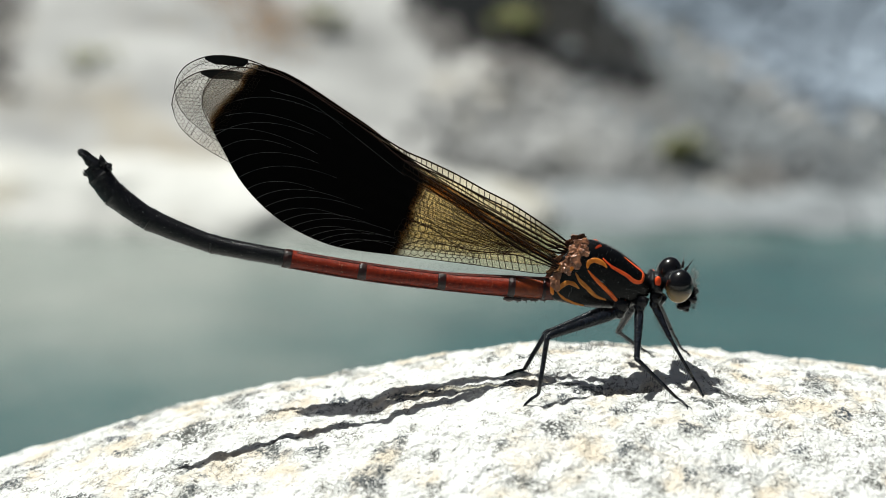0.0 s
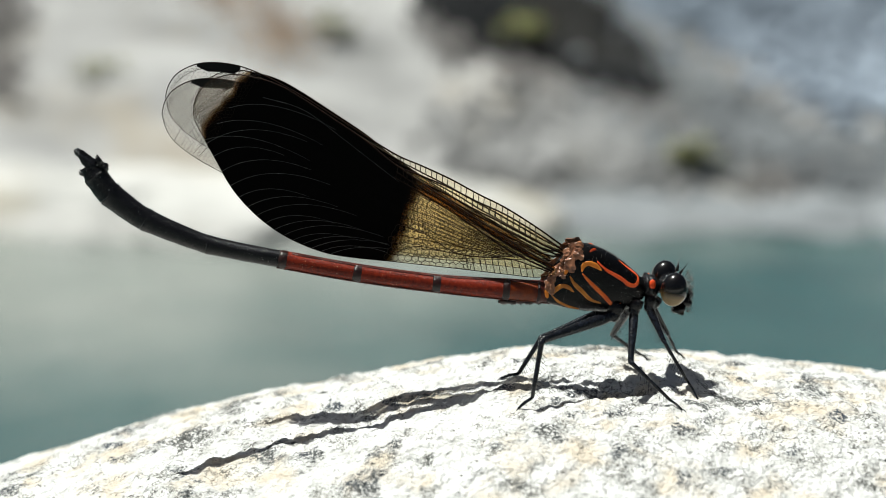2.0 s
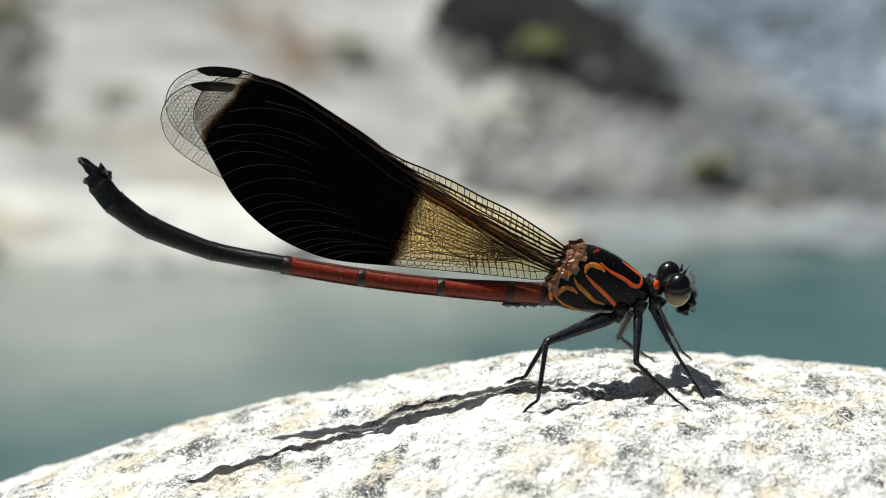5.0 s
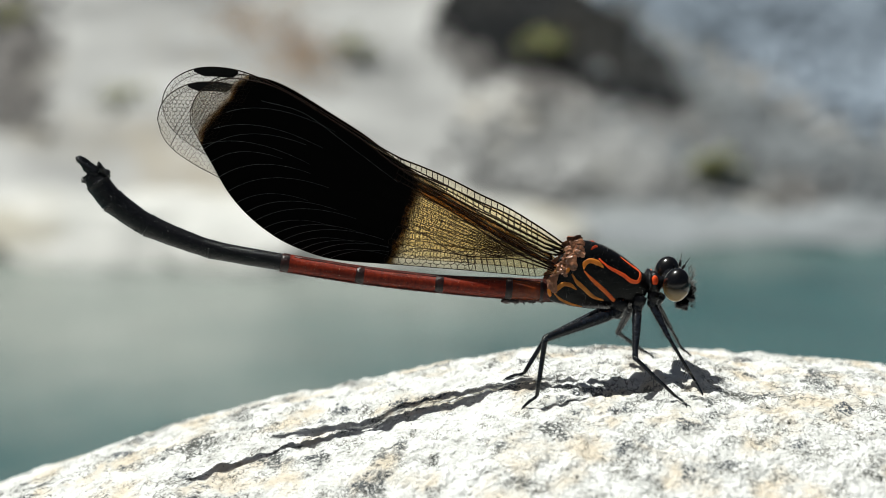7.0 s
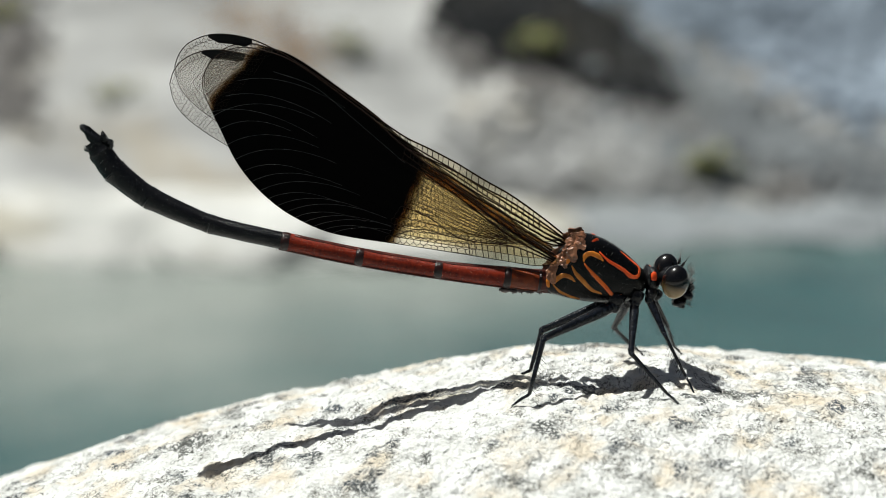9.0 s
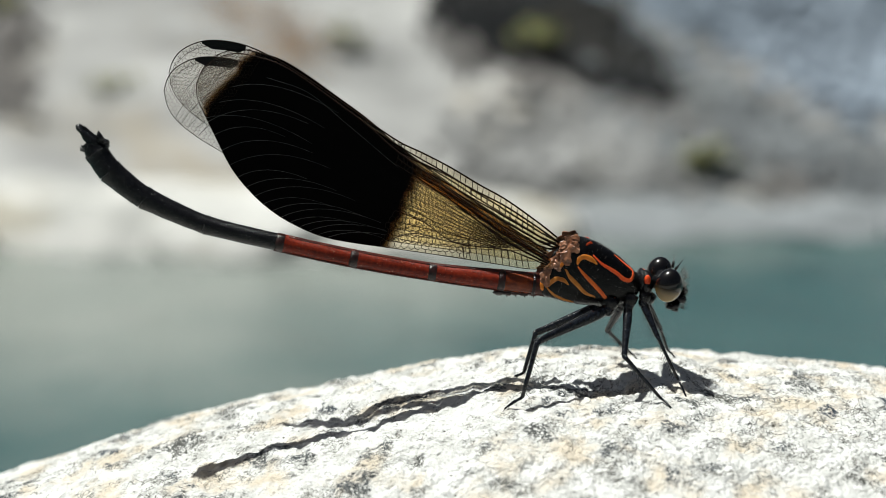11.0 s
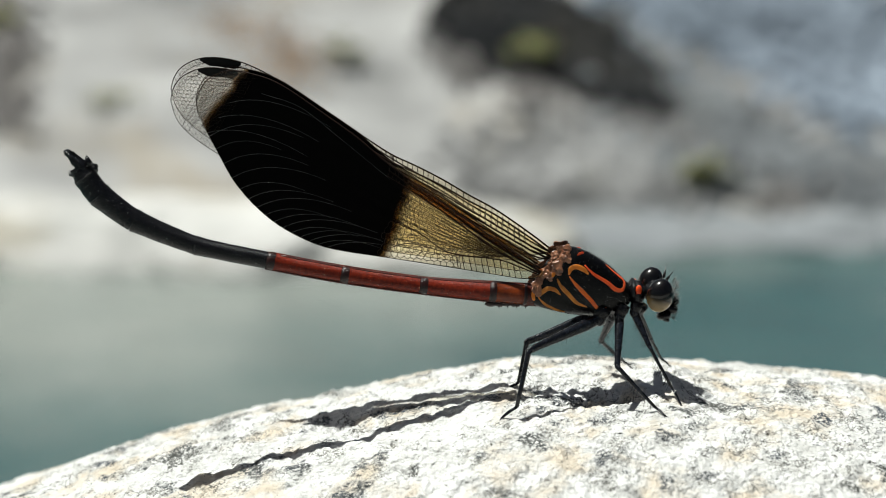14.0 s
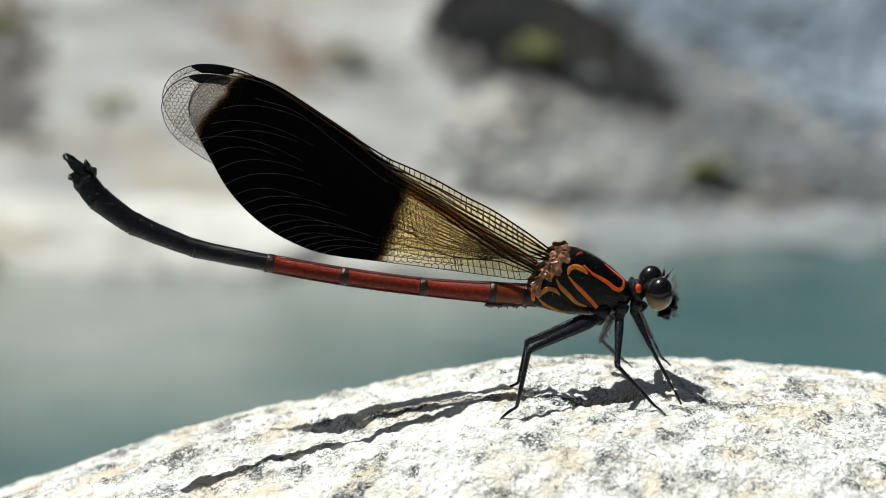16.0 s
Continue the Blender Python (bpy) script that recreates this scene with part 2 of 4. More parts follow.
AMBER = ((1.0, 0.92, 0.71), (1.0, 0.93, 0.74), (0.975, 0.96, 0.93), (0.975, 0.97, 0.965))
MAT = {
    "granite": granite("bleached_granite"),
    "black": speckled("black_cuticle", (0.0025, 0.0025, 0.003), (0.010, 0.010, 0.0115), 3500, 0.26, 0.30, 0.00006, 9000, 0.0, (0.30, 0.29, 0.27)),
    "thorax": speckled("deep_black_cuticle", (0.0012, 0.0011, 0.0011), (0.005, 0.0048, 0.005), 2500, 0.20, 0.16, 0.00004, 9000, 0.0, (0.22, 0.22, 0.22)),
    "red": speckled("brick_red_cuticle", (0.085, 0.007, 0.003), (0.24, 0.025, 0.008), 3000, 0.33, 0.20, 0.00006, 9000, 0.0, (0.75, 0.42, 0.25)),
    "dusky": speckled("dusky_red_cuticle", (0.02, 0.005, 0.004), (0.10, 0.016, 0.008), 1800, 0.30, 0.3, 0.00006, 9000, 0.0, (0.35, 0.25, 0.2)),
    "amber_red": speckled("amber_red_cuticle", (0.05, 0.008, 0.003), (0.26, 0.045, 0.007), 800, 0.22, 0.3, 0.00006, 9000),
    "orange": speckled("orange_stripe", (0.62, 0.17, 0.015), (0.85, 0.28, 0.03), 1800, 0.40, 0.3, 0.00002, 9000),
    "vermilion": speckled("vermilion_stripe", (0.70, 0.05, 0.010), (0.92, 0.13, 0.018), 700, 0.40, 0.3, 0.00002, 9000),
    "amber_stripe": speckled("orange_red_stripe", (0.68, 0.10, 0.012), (0.85, 0.20, 0.025), 700, 0.40, 0.3, 0.00002, 9000),
    "ochre": speckled("ochre_stripe", (0.42, 0.13, 0.016), (0.66, 0.25, 0.04), 1200, 0.40, 0.3, 0.00002, 9000),
    "brown": speckled("crumpled_brown_sclerite", (0.11, 0.035, 0.015), (0.46, 0.20, 0.10), 1300, 0.34, 0.6, 0.00008, 4000),
    "dusk": speckled("purple_black_joint", (0.004, 0.002, 0.002), (0.035, 0.008, 0.005), 1600, 0.28, 0.4, 0.00006, 8000),
    "ash": speckled("ash_grey_joint", (0.012, 0.012, 0.012), (0.12, 0.115, 0.11), 3500, 0.4, 0.4),
    "leg": speckled("slate_black_leg", (0.003, 0.0033, 0.0042), (0.013, 0.015, 0.021), 2600, 0.22, 0.34, 0.00003, 7000),
    "eye": eye_gloss(),
    "hind_film": wing_film("banded_wing_membrane", True),
    "fore_film": wing_film("clear_wing_membrane", False),
    "vein": speckled("dark_vein", (0.005, 0.0022, 0.0012), (0.022, 0.009, 0.004), 3000, 0.55, 0.12),
    "rib": speckled("grey_wing_rib", (0.006, 0.006, 0.006), (0.055, 0.055, 0.053), 2500, 0.28, 0.6, 0.00003, 9000, 0.0, (0.5, 0.5, 0.48)),
    "spot": speckled("black_wing_spot", (0.004, 0.004, 0.004), (0.009, 0.008, 0.008), 3000, 0.6, 0.2),
    "hair": speckled("pale_bristle", (0.10, 0.09, 0.08), (0.2, 0.18, 0.16), 3000, 0.4, 0.5),
    "bristle": speckled("black_bristle", (0.006, 0.006, 0.006), (0.015, 0.014, 0.014), 3000, 0.4, 0.5),
    "pale": bank_stone("pale_river_stone", (0.17, 0.165, 0.156), (0.42, 0.405, 0.385), (0.31, 0.24, 0.17), 4.0),
    "white": bank_stone("bleached_river_stone", (0.32, 0.315, 0.30), (0.58, 0.565, 0.54), (0.38, 0.345, 0.28), 5.0),
    "grey": bank_stone("grey_river_stone", (0.20, 0.197, 0.195), (0.38, 0.374, 0.37), (0.26, 0.25, 0.225), 5.0),
    "blue": bank_stone("blue_grey_river_stone", (0.13, 0.155, 0.19), (0.36, 0.41, 0.48), (0.20, 0.235, 0.28), 2.2),
    "slate": bank_stone("dull_grey_stone", (0.13, 0.138, 0.146), (0.255, 0.268, 0.28), (0.172, 0.178, 0.178), 5.0),
    "rust": bank_stone("rust_brown_stone", (0.26, 0.17, 0.105), (0.40, 0.29, 0.20), (0.30, 0.18, 0.10), 8.0),
    "dun": bank_stone("dun_river_stone", (0.13, 0.12, 0.115), (0.29, 0.27, 0.26), (0.19, 0.175, 0.165), 6.0),
    # near-black stone: the shade between bank boulders, put into the base colour
    "shade_black": bank_stone("stone_in_painted_shade", (0.006, 0.007, 0.009), (0.022, 0.022, 0.022), (0.035, 0.030, 0.022)),
    "moss": speckled("yellow_green_leaf", (0.14, 0.15, 0.045), (0.28, 0.27, 0.10), 60, 0.6, 0.3, 0.001),
    "bank": bank_stone("bank_gravel", (0.19, 0.187, 0.183), (0.45, 0.44, 0.43), (0.31, 0.265, 0.20), 3.0),
    "water": water_surface(),
}


# ---- mesh helpers ----
def part(name, bm, material, parent=None, label="", smooth=True):
    """Link a bmesh as one mesh object, under a thing or a part if one is given."""
    me = bpy.data.meshes.new(name)
    bm.to_mesh(me)
    bm.free()
    return part_of(name, me, material, parent, label, smooth)


def part_of(name, me, material, parent=None, label="", smooth=True):
    me.materials.append(MAT[material] if isinstance(material, str) else material)
    if smooth:
        me.polygons.foreach_set("use_smooth", [True] * len(me.polygons))
    ob = new(name, me)
    if parent:
        ob.parent = parent
    if label:
        tagged(ob, label)
    return ob


def smooth_step(a, b, x):
    k = np.clip((x - a) / (b - a), 0, 1)
    return k * k * (3 - 2 * k)


def lattice(ix, iy, seed):
    h = (ix.astype(np.int64) * 374761393 + iy.astype(np.int64) * 668265263 + seed * 974634777) & 0x7FFFFFFF
    h = ((h ^ (h >> 13)) * 1274126177) & 0x7FFFFFFF
    return ((h ^ (h >> 16)) & 0xFFFF) / 65535.0


def value_noise(x, y, seed):
    """Smooth random relief, -1 to 1, on arrays."""
    ix, iy = np.floor(x), np.floor(y)
    fx, fy = x - ix, y - iy
    fx, fy = fx * fx * (3 - 2 * fx), fy * fy * (3 - 2 * fy)
    a, b = lattice(ix, iy, seed), lattice(ix + 1, iy, seed)
    c, d = lattice(ix, iy + 1, seed), lattice(ix + 1, iy + 1, seed)
    return 2 * ((a * (1 - fx) + b * fx) * (1 - fy) + (c * (1 - fx) + d * fx) * fy) - 1


def octaves(x, y, size, count, seed, gain=0.5):
    total, amp = np.zeros_like(x), 1.0
    for k in range(count):
        turn = 0.6 * k
        u, v = x * math.cos(turn) - y * math.sin(turn), x * math.sin(turn) + y * math.cos(turn)
        total = total + amp * value_noise(u / size + 17.3 * k, v / size - 9.1 * k, seed + k)
        size, amp = size / 2.03, amp * gain
    return total


def sheet_mesh(name, xs, ys, height):
    """A grid over the lines xs and ys, raised by height(x, y)."""
    gx, gy = np.meshgrid(xs, ys)
    gz = height(gx, gy)
    n, m = len(xs), len(ys)
    co = np.stack([gx, gy, gz], -1).reshape(-1, 3)
    i = (np.arange(m - 1)[:, None] * n + np.arange(n - 1)[None, :]).reshape(-1)
    faces = np.stack([i, i + 1, i + n + 1, i + n], 1)
    me = bpy.data.meshes.new(name)
    me.from_pydata(co.tolist(), [], faces.tolist())
    return me


def frames_along(points):
    """Unit tangents, and two directions across, along a line of points."""
    out, ref = [], None
    for k, p in enumerate(points):
        a, b = points[max(k - 1, 0)], points[min(k + 1, len(points) - 1)]
        t = (b - a).normalized()
        if ref is None:
            ref = Vector((0, 1, 0)) if abs(t.y) < 0.9 else Vector((1, 0, 0))
        side = (ref - t * ref.dot(t)).normalized()
        ref = side
        out.append((t, side, side.cross(t)))
    return out


def tube(bm, points, radii, sides=10, flat=1.0, caps=True):
    """A skin of rings round a line; radii in the same unit; flat squeezes it in the second direction across."""
    rings = []
    for p, r, (t, s, u) in zip(points, radii, frames_along(points)):
        rings.append([bm.verts.new(p + s * (r * flat * math.cos(2 * math.pi * k / sides)) + u * (r * math.sin(2 * math.pi * k / sides))) for k in range(sides)])
    for a, b in zip(rings, rings[1:]):
        for k in range(sides):
            j = (k + 1) % sides
            bm.faces.new((a[k], a[j], b[j], b[k]))
    if caps:
        bm.faces.new(rings[0][::-1])
        bm.faces.new(rings[-1])
    return rings


def ball(bm, centre, radii, seg=20, rings=14, rough=0.0, seed=0):
    m = Matrix.Translation(centre) @ Matrix.Diagonal((*radii, 1))
    made = bmesh.ops.create_uvsphere(bm, u_segments=seg, v_segments=rings, radius=1.0, matrix=m)["verts"]
    if rough:
        for v in made:
            d = (v.co - Vector(centre))
            v.co += d * rough * noise.noise(d / max(radii) * 1.7 + Vector((seed, seed * 3.1, 0)))
    return made


def rod_ends(bm, a, b, r0, r1, sides=4):
    tube(bm, [a, b], [r0, r1], sides)


def spline(points, steps):
    """Catmull-Rom through the points."""
    p = [Vector(q) for q in points]
    p = [p[0] * 2 - p[1]] + p + [p[-1] * 2 - p[-2]]
    out = []
    for k in range(1, len(p) - 2):
        for s in range(steps):
            t = s / steps
            out.append(0.5 * ((2 * p[k]) + (p[k + 1] - p[k - 1]) * t + (2 * p[k - 1] - 5 * p[k] + 4 * p[k + 1] - p[k + 2]) * t * t + (3 * p[k] - p[k - 1] - 3 * p[k + 1] + p[k + 2]) * t ** 3))
    out.append(p[-2])
    return out


# ---- the boulder that the insect stands on ----
# ups and downs along its top under the insect, in mm: a short ledge breaks it at -4.6
LEDGE_X = (-30, -23.5, -22, -19.4, -15.9, -12.5, -8.75, -6.3, -5.0, -4.35, -3.2, 0, 5, 9, 13, 18, 23)
LEDGE_Z = (0, -0.35, -0.65, -0.38, -0.22, 0.12, -0.36, -0.70, -0.66, -0.16, -0.16, -0.10, 0.0, -0.10, -0.40, -0.35, 0.0)
PITS = [((13.31, -2.95), 1.0, 0.5), ((15.58, -2.79), 1.3, 0.6), ((18.45, -1.72), 1.2, 0.55), ((21.07, 0.87), 0.9, 0.35), ((23.32, 0.49), 0.8, 0.3), ((-8.6, 2.2), 1.5, 0.5), ((15.6, 0.9), 2.5, 0.95), ((10.2, 0.9), 1.8, 0.5)]


def boulder_height(x, y):
    """Height in mm of the boulder's top over the plan, in mm."""
    cube = 45.0 ** 3 * np.tanh((x / 45.0) ** 3)
    z = -1.7626 + 0.15923 * x + 0.00755 * y - 0.003147 * x * x - 0.008594 * y * y - 0.000268 * x * y - 7.859e-6 * cube
    near = np.exp(-((x / 120) ** 2 + (y / 90) ** 2))
    z = z + 9.0 * (1 - near) * octaves(x, y, 90.0, 4, 5)
    z = z + 0.45 * np.exp(-((x - 9) / 8) ** 2) - 0.45 * np.exp(-((x - 27) / 7) ** 2) - 0.4 * np.exp(-((x + 11) / 7) ** 2) - 0.25 * np.exp(-((x - 35) / 7) ** 2)
    z = z + 0.85 * np.exp(-((x - 21.5) / 4.5) ** 2 - ((y - 2.0) / 4.5) ** 2) + 0.3 * np.exp(-((x - 23.0) / 3) ** 2 - ((y - 7.0) / 3) ** 2)
    z = z + near * (0.25 * octaves(x, y, 9.0, 2, 11) + 0.26 * octaves(x, y, 2.4, 3, 21) + 0.12 * octaves(x, y, 0.8, 3, 31, 0.6))
    wob = 0.22 * value_noise(y / 1.3, x * 0 + 3.0, 41) + 0.1 * value_noise(y / 0.4, x * 0 + 7.0, 42)
    z = z + np.interp(x + wob + 0.10 * (y + 2.0), LEDGE_X, LEDGE_Z) * np.exp(-((y + 1.5) / 4.2) ** 2)
    # rough patches where crystals have fallen out
    rough = smooth_step(0.05, 0.45, octaves(x, y, 5.0, 2, 71))
    z = z - near * rough * 0.17 * smooth_step(0.10, 0.55, octaves(x, y, 0.75, 2, 61, 0.6)) - near * 0.16 * smooth_step(0.40, 0.75, octaves(x, y, 1.5, 2, 65))
    for (px, py), r, deep in PITS:
        q = ((x - px) / (1.5 * r)) ** 2 + ((y - py) / r) ** 2
        z = z - deep * np.exp(-q) * (1 + 0.5 * value_noise(x / 0.5, y / 0.5, 51))
    return z


def graded(inner, step, outer, ratio):
    """Lines close together in the middle and wider apart outwards."""
    side, d, x = [], step, inner
    while x < outer:
        d *= ratio
        x += d
        side.append(x)
    mid = np.arange(-inner, inner + step / 2, step)
    return np.concatenate([-np.array(side[::-1]), mid, np.array(side)])


def build_boulder():
    xs, ys = graded(46, 0.15, 520, 1.07), graded(22, 0.13, 360, 1.07)
    me = sheet_mesh("boulder", xs * 1.0, ys * 1.0, boulder_height)
    me.transform(Matrix.Scale(MM, 4))
    ob = part_of("boulder", me, "granite")
    tagged(ob, "sun-bleached pale granite boulder, its rough top broken by a ledge", "boulder")


build_boulder()

# ---- river, ground and far bank ----
WATER = -0.80


def ground_height(x, y):
    bank = np.clip((y - 2.4) * 0.72, 0, 2.2) + smooth_step(5.4, 60, y) * 2.0
    back = smooth_step(-1.5, -4.0, y) * 0.8 + smooth_step(-4, -60, y) * 1.5
    return -1.5 + bank + back + 0.05 * octaves(x, y, 0.9, 4, 77) * smooth_step(2.6, 3.4, np.abs(y))


me = sheet_mesh("ground", graded(4, 0.1, 900, 1.12), graded(6, 0.1, 900, 1.12), ground_height)
tagged(part_of("ground", me, "bank"), "pale stony river bank and bed", "ground", kind="structure")
bm = bmesh.new()
bmesh.ops.create_grid(bm, x_segments=60, y_segments=12, size=1.0, matrix=Matrix.Translation((0, 1.2, WATER)) @ Matrix.Diagonal((60, 5.2, 1, 1)))
tagged(part("water", bm, "water"), "blue-green river water with soft ripples", "water", kind="structure")


def stone(centre, size, seed, material, label, turn=(0, 0, 0), rough=0.35):
    """A river boulder: a ball broken into broad faces and worn round."""
    bm = bmesh.new()
    bmesh.ops.create_icosphere(bm, subdivisions=5, radius=1.0)
    off = Vector((seed * 7.1, seed * 3.7, seed * 1.3))
    cuts = [Vector((random.Random(seed * 31 + k).uniform(-1, 1), random.Random(seed * 57 + k).uniform(-1, 1), random.Random(seed * 91 + k).uniform(-0.6, 1))).normalized() for k in range(9)]
    for v in bm.verts:
        n = v.co.normalized()
        r = 1.0
        for c in cuts:
            f = n.dot(c)
            if f > 0.72:
                r = min(r, 0.72 / f * 1.08)
        r += rough * 0.25 * noise.fractal(n * 1.6 + off, 1.0, 2.0, 4) + 0.02 * noise.noise(n * 9 + off)
        v.co = n * r
    bm.transform(Matrix.Translation(centre) @ pose(0, 0, 0, *turn) @ Matrix.Diagonal((*size, 1)))
    return tagged(part("boulder", bm, material), label, "boulder", "boulders on the far bank")


stone((-0.85, 4.1, -0.57), (0.40, 0.40, 0.20), 1, "pale", "large pale beige boulder with ochre lichen on the far bank", (30, 0, 0))
stone((-1.29, 3.85, -0.61), (0.35, 0.4, 0.2), 2, "pale", "pale beige boulder on the far bank", (30, 0, 10))
stone((-0.2, 3.85, -0.73), (0.30, 0.26, 0.13), 3, "pale", "pale beige boulder leaning on its neighbours", (32, 8, -10))
for k, (u, w, h, y) in enumerate(((-0.72, 0.30, 0.07, 3.24), (-0.36, 0.26, 0.07, 3.20), (-0.05, 0.24, 0.07, 3.22), (0.16, 0.16, 0.06, 3.30), (0.42, 0.17, 0.025, 3.38), (0.62, 0.17, 0.022, 3.40), (0.85, 0.18, 0.025, 3.40), (-1.1, 0.25, 0.07, 3.26), (1.15, 0.2, 0.05, 3.44), (-0.90, 0.3, 0.08, 3.40), (-0.50, 0.3, 0.08, 3.38), (-0.15, 0.3, 0.08, 3.40))):
    left = u < 0.2
    stone((u, y, WATER + 0.02), (w, 0.16, h), 20 + k, "white" if left else "slate", "bleached white stone at the water's edge" if left else "pale stone at the water's edge", (12, 0, 0), 0.25)


def scree(name, label, material, seed, heaps):
    """Loose stones strewn on the slope, thick in the middle of each heap and thinning outwards."""
    rng = np.random.default_rng(seed)
    bm = bmesh.new()
    bmesh.ops.create_icosphere(bm, subdivisions=1, radius=1.0)
    ball_v = np.array([v.co[:] for v in bm.verts])
    ball_f = np.array([[v.index for v in f.verts] for f in bm.faces])
    bm.free()
    verts, faces, start = [], [], 0
    for (cx, cy), sx, sy, count, size, *slant in heaps:
        c, d = (math.cos(radians(slant[0])), math.sin(radians(slant[0]))) if slant else (1.0, 0.0)
        for _ in range(count):
            u, v = np.clip(rng.normal(size=2), -2.4, 2.4) * (sx, sy)
            x, y = cx + u * c - v * d, cy + u * d + v * c
            y = max(y, 3.36)
            z = float(ground_height(np.array([x]), np.array([y]))[0])
            r = size * rng.uniform(0.5, 1.3)
            v = ball_v * (1 + 0.22 * np.sin(ball_v[:, [1, 2, 0]] * rng.uniform(1.5, 3.5) + rng.uniform(0, 6, 3)))
            turn = np.array(Euler(rng.uniform(0, 6.28, 3)).to_matrix())
            v = (v * rng.uniform(0.6, 1.2, 3)) @ turn * r
            verts.append(v * (1, 1, 0.75) + (x, y, z + 0.15 * r))
            faces.append(ball_f + start)
            start += len(ball_v)
    me = bpy.data.meshes.new(name)
    me.from_pydata(np.concatenate(verts).tolist(), [], np.concatenate(faces).tolist())
    ob = part_of(name, me, material)
    return tagged(ob, label, name.replace("_", " "), "loose stones on the far bank", "stuff")


scree("rubble", "blue-grey rubble strewn down the far bank", "blue", 1, [((0.90, 3.92), 0.21, 0.085, 1900, 0.026, -25), ((0.58, 4.00), 0.06, 0.03, 260, 0.024, -30)])
scree("rubble", "dull grey rubble low on the far bank", "slate", 2, [((0.80, 3.59), 0.18, 0.045, 1100, 0.02, -6), ((0.64, 3.73), 0.14, 0.035, 700, 0.022, -28), ((0.57, 3.90), 0.085, 0.018, 300, 0.020, -37)])
scree("rubble", "pale grey rubble above the waterline", "grey", 3, [((0.3, 3.60), 0.13, 0.05, 420, 0.024), ((0.44, 3.51), 0.16, 0.03, 220, 0.022), ((0.58, 3.87), 0.05, 0.010, 90, 0.02, -37), ((0.82, 3.72), 0.10, 0.02, 240, 0.022, -35)])
scree("rubble", "dull brown rubble around a shaded hollow", "dun", 4, [((0.07, 3.87), 0.04, 0.035, 90, 0.014, -30), ((0.30, 3.76), 0.13, 0.040, 200, 0.014, -25), ((0.56, 3.68), 0.07, 0.025, 220, 0.018, -35), ((0.79, 3.49), 0.05, 0.02, 70, 0.018), ((-1.05, 3.79), 0.05, 0.05, 240, 0.016), ((-1.08, 3.93), 0.05, 0.05, 200, 0.018), ((-1.0, 3.66), 0.05, 0.03, 100, 0.016)])
# the hollow's shade, laid down as black stones
scree("rubble", "rubble coloured black for the shade in a hollow of the bank", "shade_black", 5, [((0.23, 3.97), 0.095, 0.055, 2600, 0.022, -20), ((0.38, 3.88), 0.060, 0.042, 1500, 0.022, -32), ((0.49, 3.80), 0.050, 0.028, 1500, 0.022, -37), ((0.14, 3.89), 0.035, 0.025, 80, 0.014), ((0.70, 3.57), 0.030, 0.022, 330, 0.017)])
scree("rubble", "rust-stained rubble high on the bank", "rust", 6, [((-0.35, 3.84), 0.05, 0.05, 200, 0.008), ((-0.46, 3.94), 0.07, 0.035, 160, 0.008)])


def plant(centre, spread, count, seed):
    """A low tuft of small leaves."""
    rng = random.Random(seed)
    bm = bmesh.new()
    for _ in range(count):
        c = Vector(centre) + Vector((rng.gauss(0, spread), rng.gauss(0, spread * 0.5), rng.gauss(0, spread * 0.6)))
        a, tilt, s = rng.uniform(0, 6.28), rng.uniform(-0.9, 0.9), rng.uniform(0.010, 0.022)
        m = Matrix.Translation(c) @ Euler((tilt, rng.uniform(-0.9, 0.9), a)).to_matrix().to_4x4()
        pts = [m @ Vector(q) for q in ((-s, 0, 0), (0, s * 0.45, s * 0.1), (s, 0, 0.2 * s), (0, -s * 0.45, s * 0.1))]
        bm.faces.new([bm.verts.new(q) for q in pts])
    ob = part("plant", bm, "moss", None, "", False)
    return tagged(ob, "tuft of yellow-green leaves growing between bank stones", "plant", "plants on the far bank", "stuff")


plant((0.25, 3.84, -0.43), 0.024, 55, 1)
plant((0.61, 3.51, -0.67), 0.026, 110, 2)
plant((-0.21, 3.84, -0.44), 0.025, 60, 5)
plant((-0.75, 3.68, -0.55), 0.03, 50, 6)
plant((-1.06, 3.91, -0.38), 0.03, 110, 3)

# ---- the damselfly: lengths in mm from the middle of its thorax; x forward, z up ----
PIVOT = Vector((13.4, 0, 8.9))
HEADING = 4.2
fly = new("damselfly")
tagged(fly, "black and vermilion damselfly with black-banded wings standing on the boulder", "damselfly")


def body_part(name, bm, material, parent, label="", smooth=True, at=(0, 0, 0)):
    """A piece given in mm in the insect's space, with its origin at the point 'at'."""
    bm.transform(Matrix.Scale(MM, 4) @ Matrix.Translation(-Vector(at)))
    ob = part(name, bm, material, parent, label, smooth)
    ob.location = Vector(at) * MM
    return ob


def spread(pairs, steps=6):
    return spline([(x, 0, z) for x, z in pairs], steps)


# thorax: stations of x, underside, back, half width
def station(x, low, high, half):
    return x, low, high, half


THORAX = [station(*s) for s in ((-4.40, -1.35, 0.04, 0.68), (-3.82, -1.60, 0.98, 1.06), (-3.09, -1.82, 2.22, 1.37), (-2.35, -2.02, 3.36, 1.60), (-1.62, -2.16, 3.95, 1.79), (-0.37, -2.30, 3.82, 1.90), (0.89, -2.34, 3.40, 1.92), (2.00, -2.30, 2.80, 1.82), (3.02, -2.20, 2.08, 1.63), (3.95, -1.85, 1.25, 1.33), (4.52, -1.35, 0.75, 1.03), (4.78, -0.95, 0.40, 0.76))]


